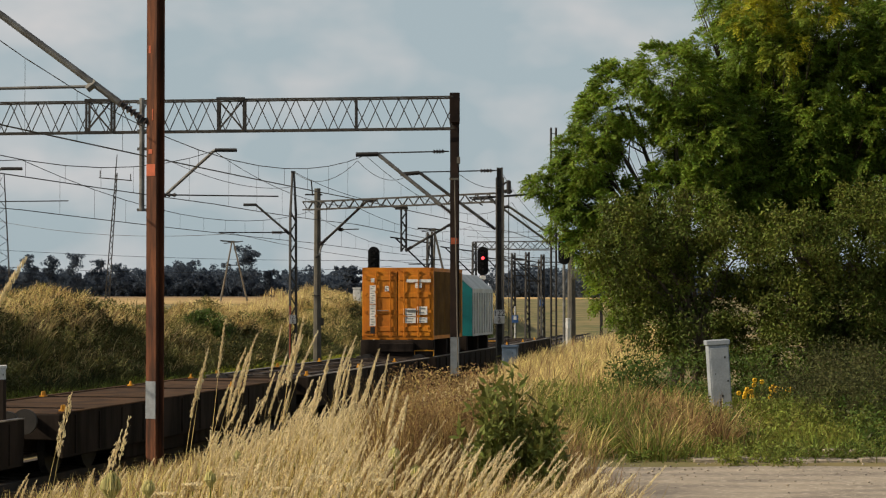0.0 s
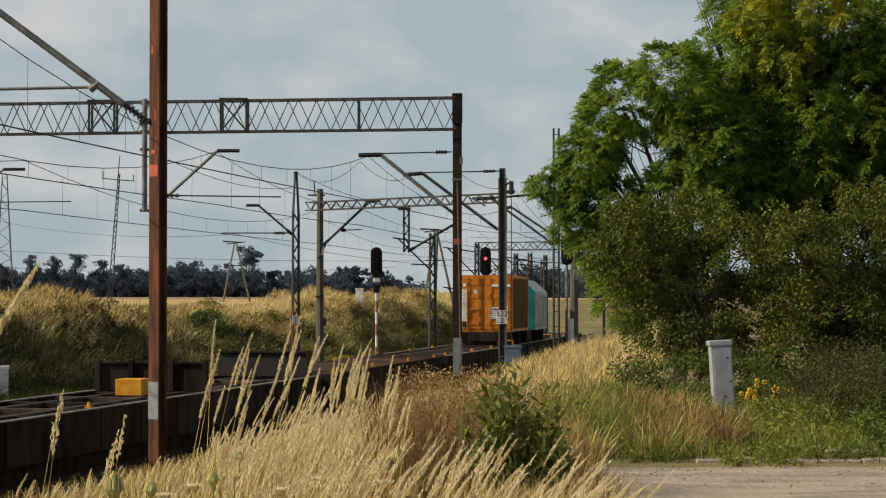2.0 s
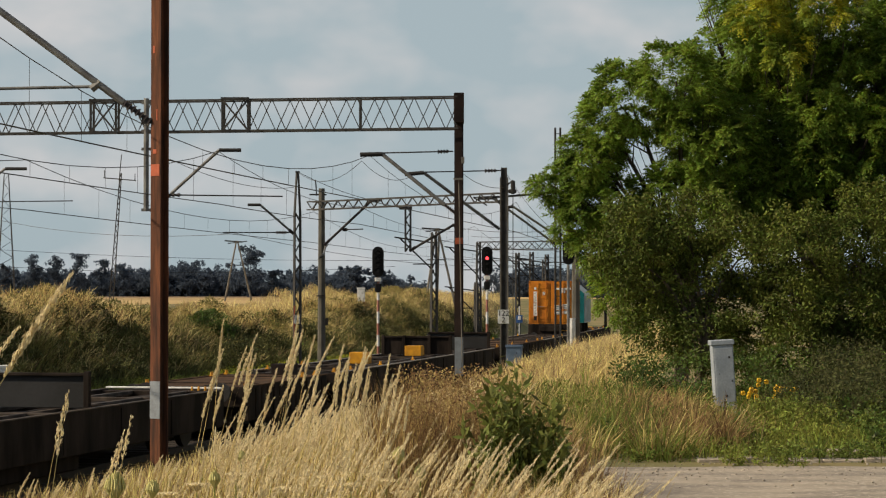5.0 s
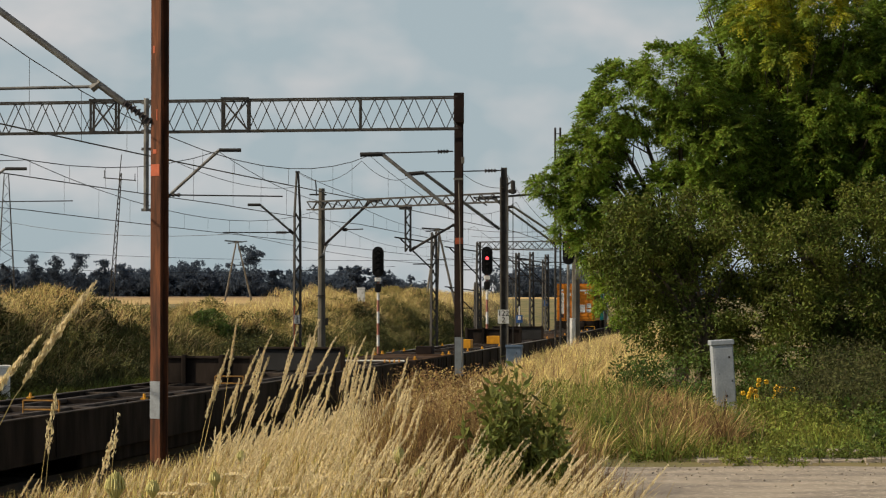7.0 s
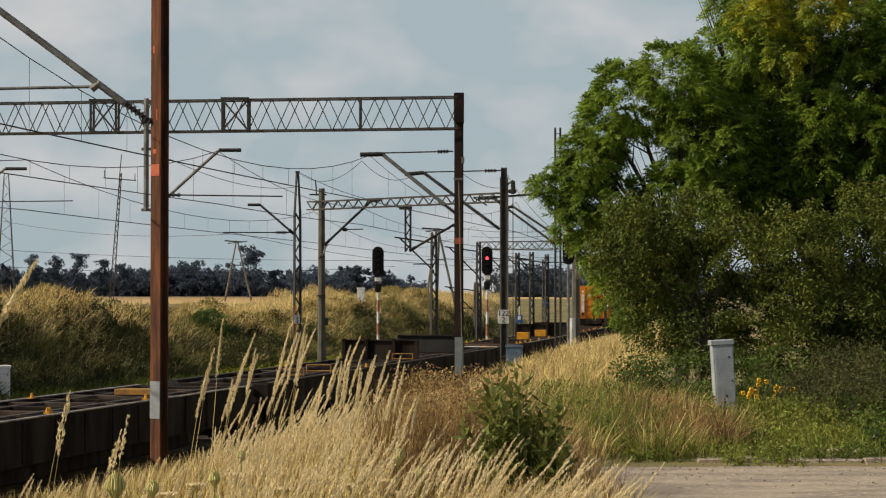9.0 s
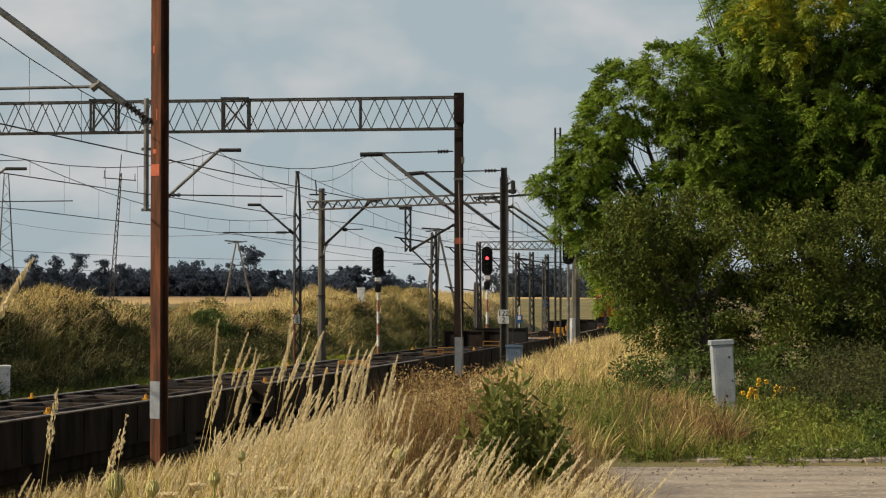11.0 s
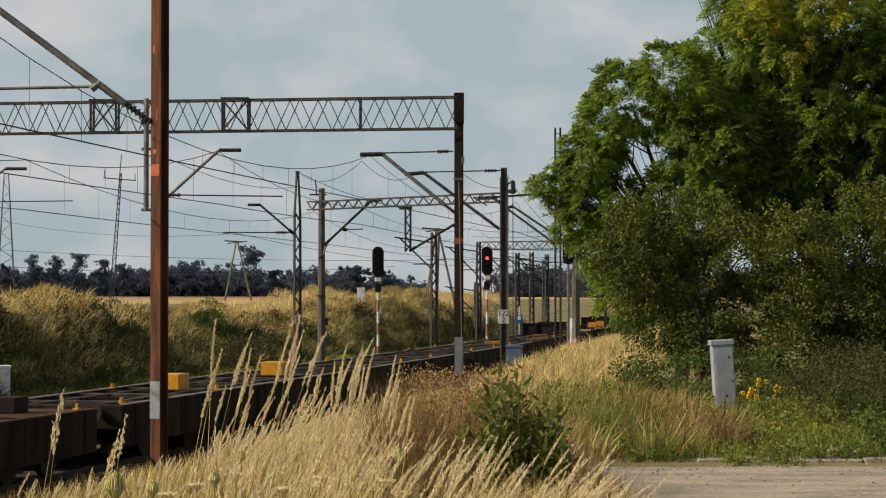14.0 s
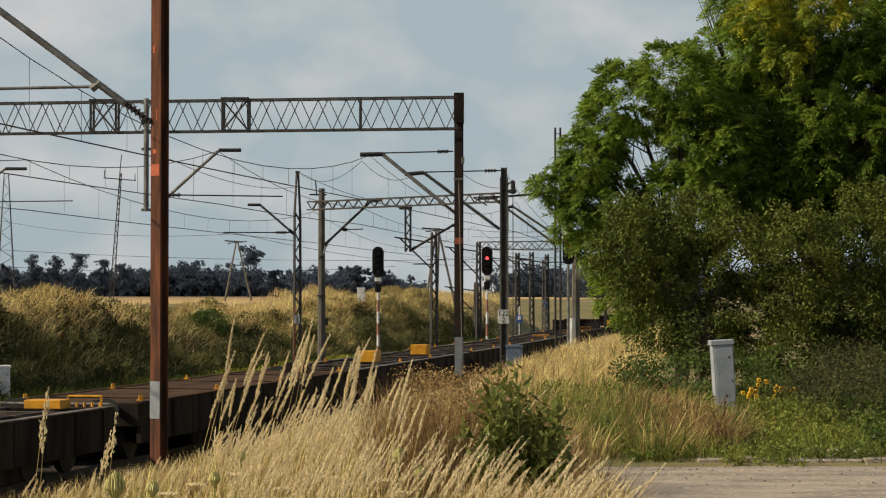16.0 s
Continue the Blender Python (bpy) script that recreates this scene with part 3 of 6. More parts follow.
    dp.matrix_basis = pose(-1.371, 84.0, 3.724, 0, 0, 10)
    part("bracket", box(bmesh.new(), *(-1.459, 84.00, 5.426), 0.5, 0.3, 0.1), M_DARKSTEEL, t)
    cantilever("dark cantilever tube below the slender gantry", ((0.481, 83.00, 4.752), (0.349, 83.00, 4.708)), (-1.30, 84.00, 3.76), 0.15, None, 0.05, M_DARKSTEEL)
    cantilever("dark cantilever strut on the concrete mast", ((-2.416, 85.00, 5.803), (-2.841, 85.00, 5.758)), (-4.753, 86.00, 4.037), 0.14, ((-3.139, 84.00, 4.608), (-4.004, 85.00, 4.617)), 0.055, M_DARKSTEEL)
    cantilever("grey cantilever tube on the lattice mast", ((-7.557, 83.00, 5.517), (-7.077, 83.00, 5.517)), (-5.858, 84.00, 4.432), 0.15, ((-8.518, 83.00, 4.446), (-5.946, 84.00, 4.476)), 0.045)
    cantilever("thin grey cantilever over the outer track", ((-4.841, 84.00, 3.481), (-4.686, 84.00, 3.592)), (-4.72, 86.90, 4.13), 0.2, None, 0.04)

    # masts farther along
    for px_x, y, h, w in ((-0.509, 121.0, 6.6, 0.36), (2.321, 140.0, 6.6, 0.3), (2.329, 150.0, 4.0, 0.3),
                          (5.211, 150.0, 6.4, 0.3), (6.817, 165.0, 6.8, 0.34), (7.263, 150.0, 6.3, 0.26), (8.479, 180.0, 6.5, 0.3)):
        t = thing("lattice_mast", px_x, y, float(land(px_x, y)) - 0.4, 10, "distant grey lattice catenary mast", "mast", "catenary masts")
        part("lattice", lattice_post(bmesh.new(), 0, h + 0.6, w, w * 0.7, 0.5, 0.07, 0.04), M_LATTICE, t)
        bm = bmesh.new()
        rod(bm, (0, 0, h), (-2.3, -0.3, h + 0.3), 0.04)
        rod(bm, (0, 0, h - 1.6), (-2.0, -0.3, h + 0.25), 0.045)
        rod(bm, (0, 0, h - 1.2), (-1.2, 0, h - 1.2), 0.03)
        part("cantilever", bm, M_DARKSTEEL, t)
    for i, y in enumerate((124.0, 154.0, 186.0)):
        x = track_x(y) + 2.9
        t = thing("catenary_mast", x, y, float(land(x, y)) - 0.5, mast_turn(y), "distant dark steel catenary mast along the line", "mast", "catenary masts")
        part("post", h_section(bmesh.new(), 0.16, 0, 8.2), M_DARKSTEEL, t)
        bm = bmesh.new()
        rod(bm, (0, 0, 7.0), (-3.0, 0, 7.7), 0.045)
        rod(bm, (0, 0, 5.4), (-2.6, 0, 7.6), 0.05)
        rod(bm, (-0.6, 0, 5.9), (-3.4, 0, 6.0), 0.03)
        part("cantilever", bm, M_DARKSTEEL, t)
    t = thing("catenary_gantry", 0, 0, 0, 0, "distant lattice gantry beam over the line", "gantry")
    part("beam", lattice(bmesh.new(), 2.284, 140.0, track_x(136) + 3.4, 136.0, 5.0, 5.5, 0.4, 0, 0.5, 0.06, 0.04), M_LATTICE, t)
    part("leg", h_section(bmesh.new(), 0.24, -1.5, 5.6), M_DARKSTEEL, t).location = (track_x(136) + 3.4, 136.0, 0)
    for x, y, z, h in ((7.224, 150.0, -0.6, 2.1), (4.263, 120.0, -0.8, 1.5)):
        t = thing("track_sign", x, y, z, 0, "small blue and white track sign on a thin post", "sign")
        part("post", rod(bmesh.new(), (0, 0, -0.8), (0, 0, h + 0.7), 0.035), M_WHITE, t)
        part("sign_face", box(bmesh.new(), 0, -0.05, h, 0.36, 0.02, 0.42, bevel=0.005), M_BLUE, t, "blue enamel face")
        part("sign_border", box(bmesh.new(), 0, -0.07, h + 0.05, 0.16, 0.02, 0.2, bevel=0.005), M_WHITE, t)


def wire(bm, pts, r=0.012):
    """One thin four-sided tube through the points."""
    rings = []
    for p in pts:
        p = Vector(p)
        rings.append([bm.verts.new(p + Vector(d) * r) for d in ((1, 0, 0), (0, 0, 1), (-1, 0, 0), (0, 0, -1))])
    for a, b in zip(rings, rings[1:]):
        for k in range(4):
            bm.faces.new((a[k], a[(k + 1) % 4], b[(k + 1) % 4], b[k]))


def catenary(offset, supports, contact, stagger, zs, label, slack=0.0016):
    """Messenger and contact wires along one track, with droppers. zs: messenger height at each support."""
    t = thing("overhead_line", 0, 0, 0, 0, label, "overhead wires", "overhead lines")
    mess, cont, twin, drop = bmesh.new(), bmesh.new(), bmesh.new(), bmesh.new()
    all_m, all_c = [], []
    for i, (a, b) in enumerate(zip(supports, supports[1:])):
        za, zb = zs[i], zs[i + 1]
        sag = min(slack * (b - a) ** 2, (za + zb) / 2 - contact - 0.3)
        n = 12
        pm, pc = [], []
        for k in range(n + 1):
            u = k / n
            y = a + (b - a) * u
            o = offset + stagger * (1 - 2 * u) * (1 if i % 2 else -1)
            pm.append(Vector((track_x(y) + o, y, za + (zb - za) * u - sag * 4 * u * (1 - u))))
            pc.append(Vector((track_x(y) + o, y, contact - 0.05 * 4 * u * (1 - u))))
        all_m += pm if not all_m else pm[1:]
        all_c += pc if not all_c else pc[1:]
        for k in range(1, n, 1 if b - a > 25 else 2):
            rod(drop, pm[k], pc[k], 0.005, seg=3)
    wire(mess, all_m, 0.011)
    wire(cont, all_c, 0.010)
    wire(twin, [p + Vector((0.04, 0, 0)) for p in all_c], 0.010)
    part("messenger_wire", mess, M_WIRE, t)
    part("contact_wire", cont, M_WIRE, t)
    part("contact_wire", twin, M_WIRE, t)
    tagged(part("dropper", drop, M_WIRE, t), kind="stuff")


def wires():
    catenary(0.0, (4, 36, 68, 101, 135, 170, 205), 5.0, 0.2, (6.7, 6.7, 6.45, 6.4, 6.2, 6.1, 6.0), "messenger and contact wires with droppers over the train's track")
    catenary(-4.1, (2, 34, 65.5, 84, 121, 160, 205), 4.8, 0.2, (6.4, 6.4, 6.42, 5.5, 5.9, 5.9, 5.8), "messenger and contact wires with droppers over the second track", 0.00128)
    catenary(-8.3, (25, 60, 97, 140, 190), 4.4, 0.2, (6.3, 5.8, 5.8, 5.7, 5.6), "thin overhead wires over the outer siding", 0.0007)
    t = thing("power_line", 0, 0, 0, 0, "thin far power cables crossing the sky", "power line")
    for (a, b, sag) in (((-57.747, 260.00, 12.058), (-19.637, 205.00, 7.934), 1.2), ((-19.637, 205.00, 7.934), (20.211, 300.00, 7.289), 2.0), ((-88.842, 400.00, 10.947), (26.947, 400.00, 9.368), 1.5), ((-133.263, 600.00, 10.842), (-13.263, 600.00, 10.211), 2),
                        ((-5.615, 84.00, 6.819), (-2.919, 86.00, 5.847), 0.1), ((-5.681, 84.00, 6.841), (-2.577, 68.00, 6.277), 0.5), ((-7.642, 60.00, 5.821), (-5.836, 84.00, 6.244), 0.3), ((0.958, 130.00, 6.105), (5.947, 100.00, 5.105), 0.2), ((1.879, 140.00, 5.868), (5.816, 100.00, 4.842), 0.1), ((2.605, 150.00, 5.395), (6.397, 110.00, 4.345), 0.1), ((1.421, 150.00, 4.724), (6.347, 120.00, 4.084), 0.2), ((5.189, 170.00, 4.326), (7.389, 130.00, 3.916), 0.1), ((2.237, 78.00, 6.557), (6.060, 101.00, 4.711), 0.5), ((0.501, 68.00, 5.973), (2.217, 78.00, 5.941), 0.2), ((-2.577, 68.00, 6.277), (-0.993, 77.00, 6.377), 0.4)):
        a, b = Vector(a), Vector(b)
        bm = bmesh.new()
        wire(bm, [a.lerp(b, u / 10) - Vector((0, 0, sag * 4 * u / 10 * (1 - u / 10))) for u in range(11)], 0.00007 * (a.y + b.y) / 2 + 0.005)
        part("cable", bm, M_WIRE, t)


def signal(x, y, z0, h, lamps, label, lit=None, bands=True, small=True):
    """A colour-light signal: h is the top of the head over its foot."""
    t = thing("railway_signal", x, y, z0, 0, label, "signal", "signals")
    head_h = 1.42
    bm = bmesh.new()
    n = 12
    ring = [(0.27 * math.cos(math.pi * i / n), h - 0.27 + 0.27 * math.sin(math.pi * i / n)) for i in range(n + 1)]
    ring += [(0.27 * math.cos(math.pi + math.pi * i / n), h - head_h + 0.27 + 0.27 * math.sin(math.pi + math.pi * i / n)) for i in range(n + 1)]
    fr = [bm.verts.new((a, -0.09, b)) for a, b in ring]
    bk = [bm.verts.new((a, -0.05, b)) for a, b in ring]
    bm.faces.new(fr)
    bm.faces.new(bk[::-1])
    for i in range(len(ring)):
        j = (i + 1) % len(ring)
        bm.faces.new((fr[i], bk[i], bk[j], fr[j]))
    box(bm, 0, 0.08, h - head_h / 2, 0.34, 0.26, head_h - 0.25, bevel=0.02)
    bmesh.ops.recalc_face_normals(bm, faces=bm.faces)
    part("head", bm, M_BLACK, t)
    for i in range(lamps):
        z = h - 0.3 - i * (head_h - 0.6) / max(1, lamps - 1)
        bm = bmesh.new()
        for k in range(9):
            a0, a1 = math.radians(-20 + 220 * k / 9), math.radians(-20 + 220 * (k + 1) / 9)
            vs = [bm.verts.new((0.13 * math.cos(a), yy, z + 0.13 * math.sin(a))) for a, yy in ((a0, -0.09), (a1, -0.09), (a1, -0.28), (a0, -0.28))]
            bm.faces.new(vs)
        hood = part("lamp_hood", bm, M_BLACK, t)
        lens = rod(bmesh.new(), (0, -0.085, z), (0, -0.105, z), 0.075, seg=14)
        mat = (lit or {}).get(i, M_INSUL)
        part("lens", lens, mat, hood)
    if bands:
        z = 0.0
        k = 0
        top = h - head_h
        step = top / 7
        for k in range(7):
            part("post_band", rod(bmesh.new(), (0, 0.1, k * step), (0, 0.1, (k + 1) * step), 0.065, seg=10), M_WHITE if k % 2 else M_SIGNRED, t, "white post band" if k % 2 else "faded red post band")
    else:
        part("post", rod(bmesh.new(), (0, 0.1, 0), (0, 0.1, h - head_h), 0.07, seg=10), M_GALV, t)
    if small:
        part("lower_lamp", box(bmesh.new(), 0, -0.02, h - head_h - 0.5, 0.3, 0.22, 0.42, bevel=0.05), M_BLACK, t, "small black auxiliary lamp")
        part("neck", box(bmesh.new(), 0, 0.02, h - head_h - 0.12, 0.3, 0.2, 0.2, bevel=0.03), M_WHITE, t, "white neck plate")
    return t


def signals():
    x, y = -3.026, 100.0
    signal(x, y, -0.9, 5.19, 4, "dark railway signal on a red-banded white post", {2: M_INSUL})
    x, y = 2.176, 106.0
    signal(x, y, -1.2, 5.63, 4, "railway signal showing red on a banded post", {1: M_REDLAMP})
    x, y = 5.784, 99.0
    t = signal(x, y, -1.2, 6.05, 4, "railway signal beside the tree changing green to red", {0: M_GREENLAMP, 1: M_REDLAMP}, False, False)
    # Added plate: covers the lens that is out, in place of switching it.
    blind = part("added_lamp_plate", box(bmesh.new(), 0, 0, 0, 0.24, 0.012, 0.25, bevel=0.003), M_BLACK, t, "added sliding black plate that hides the unlit lamp")
    return blind


def cabinet(name, x, y, z, w, d, h, rz, tilt, mat, label):
    t = thing(name, x, y, z, rz, label, "cabinet")
    t.matrix_basis = pose(x, y, z, 0, tilt, rz)
    part("body", box(bmesh.new(), 0, 0, h / 2, w, d, h, bevel=0.012), mat, t)
    part("cap", box(bmesh.new(), 0, 0, h + 0.03, w + 0.05, d + 0.05, 0.09, bevel=0.012), mat, t)
    part("door", box(bmesh.new(), 0.01, -d / 2 - 0.006, h * 0.5, w - 0.05, 0.014, h * 0.9, bevel=0.004), mat, t)
    for a, b, r in ((0.1, 0.82, 0.03), (0.13, 0.5, 0.025), (0.02, 0.3, 0.035), (0.15, 0.2, 0.02), (-0.08, 0.6, 0.015)):
        part("chip", box(bmesh.new(), a, -d / 2 - 0.015, h * b, r, 0.006, r * 1.2, bevel=0.002), M_DARKSTEEL, t, "dark chipped spot")
    return t


def cabinets():
    cabinet("line_cabinet", 4.921, 37.4, -0.12, 0.36, 0.36, 1.28, 0, -3.5, M_CABINET, "leaning blue-grey metal trackside cabinet in the weeds")
    cabinet("line_cabinet", -4.77, 125.0, 0.95, 0.44, 0.4, 1.45, 0, 0, M_WHITE, "white trackside cabinet on the bank")
    cabinet("cable_box", 2.36, 71.0, -0.75, 0.5, 0.4, 1.05, -8, 0, M_BLUEBOX, "small blue-grey cable box in the dry grass")
    cabinet("marker_post", -11.844, 58.0, -0.95, 0.3, 0.25, 1.0, 8, 0, M_WHITE, "weathered white concrete marker post by the bank")


def far_poles():
    for (px, y, h, legs, label) in ((-19.158, 200.0, 6.0, 2, "wooden A-frame power pole in the field"), (-0.379, 160.0, 6.2, 3, "tall wooden trestle power pole in the field")):
        z = float(land(px, y)) - 0.3
        t = thing("power_pole", px, y, z, 0, label, "power pole", "power poles")
        for k in range(legs):
            a = (-1.2, 1.4, 0.3)[k] if legs == 2 else (-1.0, 1.4, -0.1)[k]
            part("leg", rod(bmesh.new(), (a, 0.4 * (k - 1), 0), (0.1 * (k - 1), 0, h), 0.1, 0.07, 6), M_CONCRETE, t)
        for a, b, w in (((-1.2, 0, h), (0.5, 0, h - 0.12), 0.12), ((-0.9, 0, h - 0.25), (0.9, 0, h - 0.05), 0.08), ((-0.8, 0, h * 0.62), (0.6, 0, h * 0.62), 0.08)):
            part("crossarm", bar(bmesh.new(), a, b, w), M_DARKSTEEL, t)
    x0, x1 = -34.042, -33.058
    t = thing("power_pole", 0, 0, 0, 0, "thin leaning lattice power pole beyond the bank", "power pole", "power poles")
    bm = bmesh.new()
    for dx in (-0.22, 0.22):
        bar(bm, (x0 + dx, 220, 0.9), (x1 + dx * 0.35, 220, 14.6), 0.09)
    for i in range(24):
        u, v = i / 24, (i + 1) / 24
        w0, w1 = 0.22 * (1 - 0.65 * u), 0.22 * (1 - 0.65 * v)
        k = 1 if i % 2 else -1
        bar(bm, (x0 + (x1 - x0) * u + k * w0, 220, 0.9 + 13.7 * u), (x0 + (x1 - x0) * v - k * w1, 220, 0.9 + 13.7 * v), 0.07)
    part("lattice", bm, M_LATTICE, t)
    bm = bmesh.new()
    bar(bm, (-34.853, 220.00, 14.100), (-31.495, 220.00, 13.811), 0.1)
    bar(bm, (-33.232, 220.00, 13.811), (-33.000, 220.00, 16.474), 0.08)
    bar(bm, (-34.737, 220.00, 14.100), (-34.737, 220.00, 14.853), 0.08)
    bar(bm, (-31.611, 220.00, 13.811), (-31.611, 220.00, 14.505), 0.08)
    part("crossarm", bm, M_LATTICE, t)
    x = -122.211
    t = thing("lattice_tower", x, 600.0, 1.0, 15, "far steel lattice transmission tower", "tower")
    part("lattice", lattice_post(bmesh.new(), 0, 35, 5.0, 1.2, 2.4, 0.14, 0.08), M_LATTICE, t)


near_mast()
gantry_one()
masts()
wires()
BLIND = signals()
cabinets()
far_poles()


# ---- the train ----
SPEED = 9.7
DECK = 1.15                                     # over the rail


def bogie(t, y):
    b = part("bogie", box(bmesh.new(), 0, y, 0.55, 2.1, 2.6, 0.25, bevel=0.04), M_WAGON, t, "dark cast bogie")
    for s in (-1, 1):
        part("side_frame", box(bmesh.new(), s * 1.02, y, 0.5, 0.16, 2.7, 0.34, bevel=0.05), M_WAGON, b)
    for dy in (-0.9, 0.9):
        bm = bmesh.new()
        for s in (-1, 1):
            rod(bm, (s * 0.70, y + dy, 0.46), (s * 0.83, y + dy, 0.46), 0.46, seg=20)
        rod(bm, (-0.75, y + dy, 0.46), (0.75, y + dy, 0.46), 0.08, seg=8)
        part("wheelset", bm, M_DARKSTEEL, b)


def wagon(kind, length):
    """A flat container wagon with its origin at the rear end on the rail's top; it runs along +y."""
    labels = {"open": "grimy empty skeleton container wagon with yellow locks", "brown": "empty flat wagon with a rust-brown plate deck",
              "panel": "dark flat wagon with raised grey and dark bulkheads", "rails": "dark flat wagon with raised bulkheads and yellow grab rails", "stops": "grimy empty skeleton wagon with yellow stop blocks", "load": "dark container wagon under two containers", "tail": "grimy empty container wagon with yellow end fittings"}
    t = thing("flat_wagon", 0, 0, 0, 0, labels[kind], "wagon", "wagons of the train")
    L = length - 1.1
    y0 = 0.55
    ym = y0 + L / 2
    W = 1.32
    low = 0.78 if kind != "load" else 0.55
    for s in (-1, 1):
        sill = part("side_sill", box(bmesh.new(), s * W, ym, DECK - low / 2, 0.10, L, low, bevel=0.01), M_WAGON, t)
        for i in range(13):
            yy = y0 + 0.6 + i * (L - 1.2) / 12
            part("rib", box(bmesh.new(), s * (W + 0.06), yy, DECK - low / 2, 0.026, 0.06, low - 0.1), M_WAGON, sill)
        part("sill_edge", box(bmesh.new(), s * W, ym, DECK + 0.006, 0.13, L, 0.02), M_BROWNDECK if kind == "brown" else M_DECK if kind == "rails" else M_EDGE, t, "rubbed steel edge")
        part("lower_beam", box(bmesh.new(), s * (W - 0.18), ym, DECK - low - 0.13, 0.12, L * 0.55, 0.34, bevel=0.03), M_WAGON, t)
    for ye in (y0, y0 + L):
        part("headstock", box(bmesh.new(), 0, ye, DECK - 0.24, 2.7, 0.16, 0.46, bevel=0.02), M_WAGON, t)
        for s in (-1, 1):
            e = -1 if ye < 5 else 1
            bm = rod(bmesh.new(), (s * 0.87, ye, DECK - 0.12), (s * 0.87, ye + e * 0.5, DECK - 0.12), 0.08, seg=10)
            rod(bm, (s * 0.87, ye + e * 0.46, DECK - 0.12), (s * 0.87, ye + e * 0.52, DECK - 0.12), 0.22, seg=16)
            part("buffer", bm, M_DARKSTEEL, t)
    for dy in ((2.4, length - 2.4) if length < 25 else (2.4, length / 2, length - 2.4)):
        bogie(t, dy)
    if kind == "brown":
        part("deck", box(bmesh.new(), 0, ym, DECK - 0.03, 2 * W - 0.1, L - 0.05, 0.05), M_BROWNDECK, t, "rust-brown plate deck")
        for i in range(4):
            part("deck_seam", box(bmesh.new(), 0, y0 + 1.6 + i * 4.2, DECK + 0.004, 2 * W - 0.2, 0.06, 0.02), M_WAGON, t)
        locks = [(sx, y0 + v) for sx in (-1.18, 1.18) for v in (0.5, 5.6, 10.9, L - 0.5)]
    else:
        part("centre_sill", box(bmesh.new(), 0, ym, DECK - 0.3, 0.5, L, 0.42, bevel=0.02), M_WAGON, t)
        n = 12
        for i in range(n + 1):
            yy = y0 + 0.25 + i * (L - 0.5) / n
            part("cross_member", box(bmesh.new(), 0, yy, DECK - 0.08, 2 * W - 0.1, 0.16 if i % 3 else 0.34, 0.13, bevel=0.01), M_DECK if i % 2 else M_WAGON, t)
        for s in (-0.62, 0.62):
            part("stringer", box(bmesh.new(), s, ym, DECK - 0.05, 0.14, L - 0.3, 0.08, bevel=0.01), M_DECK, t)
        part("floor_mesh", box(bmesh.new(), 0, ym, DECK - 0.22, 2 * W - 0.15, L - 0.4, 0.03), M_WAGON, t)
        locks = [(sx, y0 + v) for sx in (-1.18, 1.18) for v in ((11.6,) if kind == "rails" else (0.35, 6.5, 11.6))] if kind != "load" else []
    for sx, v in locks:
        bm = box(bmesh.new(), sx, v, DECK + 0.025, 0.1, 0.18, 0.03)
        for dv in ((-0.05, 0.05) if v < 8 else (0.0,)):
            rod(bm, (sx, v + dv, DECK + 0.03), (sx, v + dv, DECK + 0.12), 0.036, 0.022, 8)
        part("twist_lock", bm, M_YELLOW, t, "yellow container lock")
    # grab rail at the ends
    if kind in ("load", "tail"):
        for yr in (y0 + 0.1, y0 + L - 0.35):
            bm = bmesh.new()
            for a, b in (((1.25, yr, DECK), (1.25, yr, DECK + 0.2)), ((1.25, yr, DECK + 0.2), (0.6, yr, DECK + 0.2)), ((0.6, yr, DECK + 0.2), (0.6, yr, DECK))):
                rod(bm, a, b, 0.02, seg=6)
            part("grab_rail", bm, M_YELLOW, t, "yellow shunter's grab rail")
    if kind in ("rails", "tail"):
        part("end_edge", box(bmesh.new(), 0, y0 + L + 0.02, DECK + 0.04, 2.62, 0.12, 0.04, bevel=0.01), M_EDGE if kind == "tail" else M_WHITE, t, "pale worn edge of the wagon end")
        bm = bmesh.new()
        for sx in (0.75, 0.9, 1.05, 1.2):
            rod(bm, (sx, y0 + L - 0.3, DECK), (sx, y0 + L - 0.3, DECK + 0.09), 0.03, 0.02, 8)
        part("lock_row", bm, M_YELLOW, t, "row of small yellow locks")
    if kind == "tail":
        part("end_stop", box(bmesh.new(), 0.42, y0 + L - 0.9, DECK + 0.08, 0.7, 0.5, 0.16, bevel=0.01), M_YELLOW, t, "low yellow stop block")
    if kind == "open" and length == 19.5:
        part("end_stop", box(bmesh.new(), 0.25, 14.4, DECK + 0.06, 0.85, 0.6, 0.12, bevel=0.01), M_OCHRE, t, "low grimy ochre stop block")
    if kind == "brown" and length != 17.0:
        part("end_stop", box(bmesh.new(), 0.25, length - (2.0 if length > 18 else 0.6), DECK + 0.14, 0.56, 0.6, 0.27, bevel=0.012), M_DARKRUST, t, "dark brown stop block")
    if kind == "stops":
        for yy in (6.1, 14.6):
            part("end_stop", box(bmesh.new(), 0.28, yy + 0.6, DECK + 0.19, 0.56, 0.75, 0.34, bevel=0.012), M_YELLOW, t, "yellow box-shaped stop block")
    bulk = {"panel": (28.0, 19.2), "rails": (28.8, 19.9)}.get(kind, ())
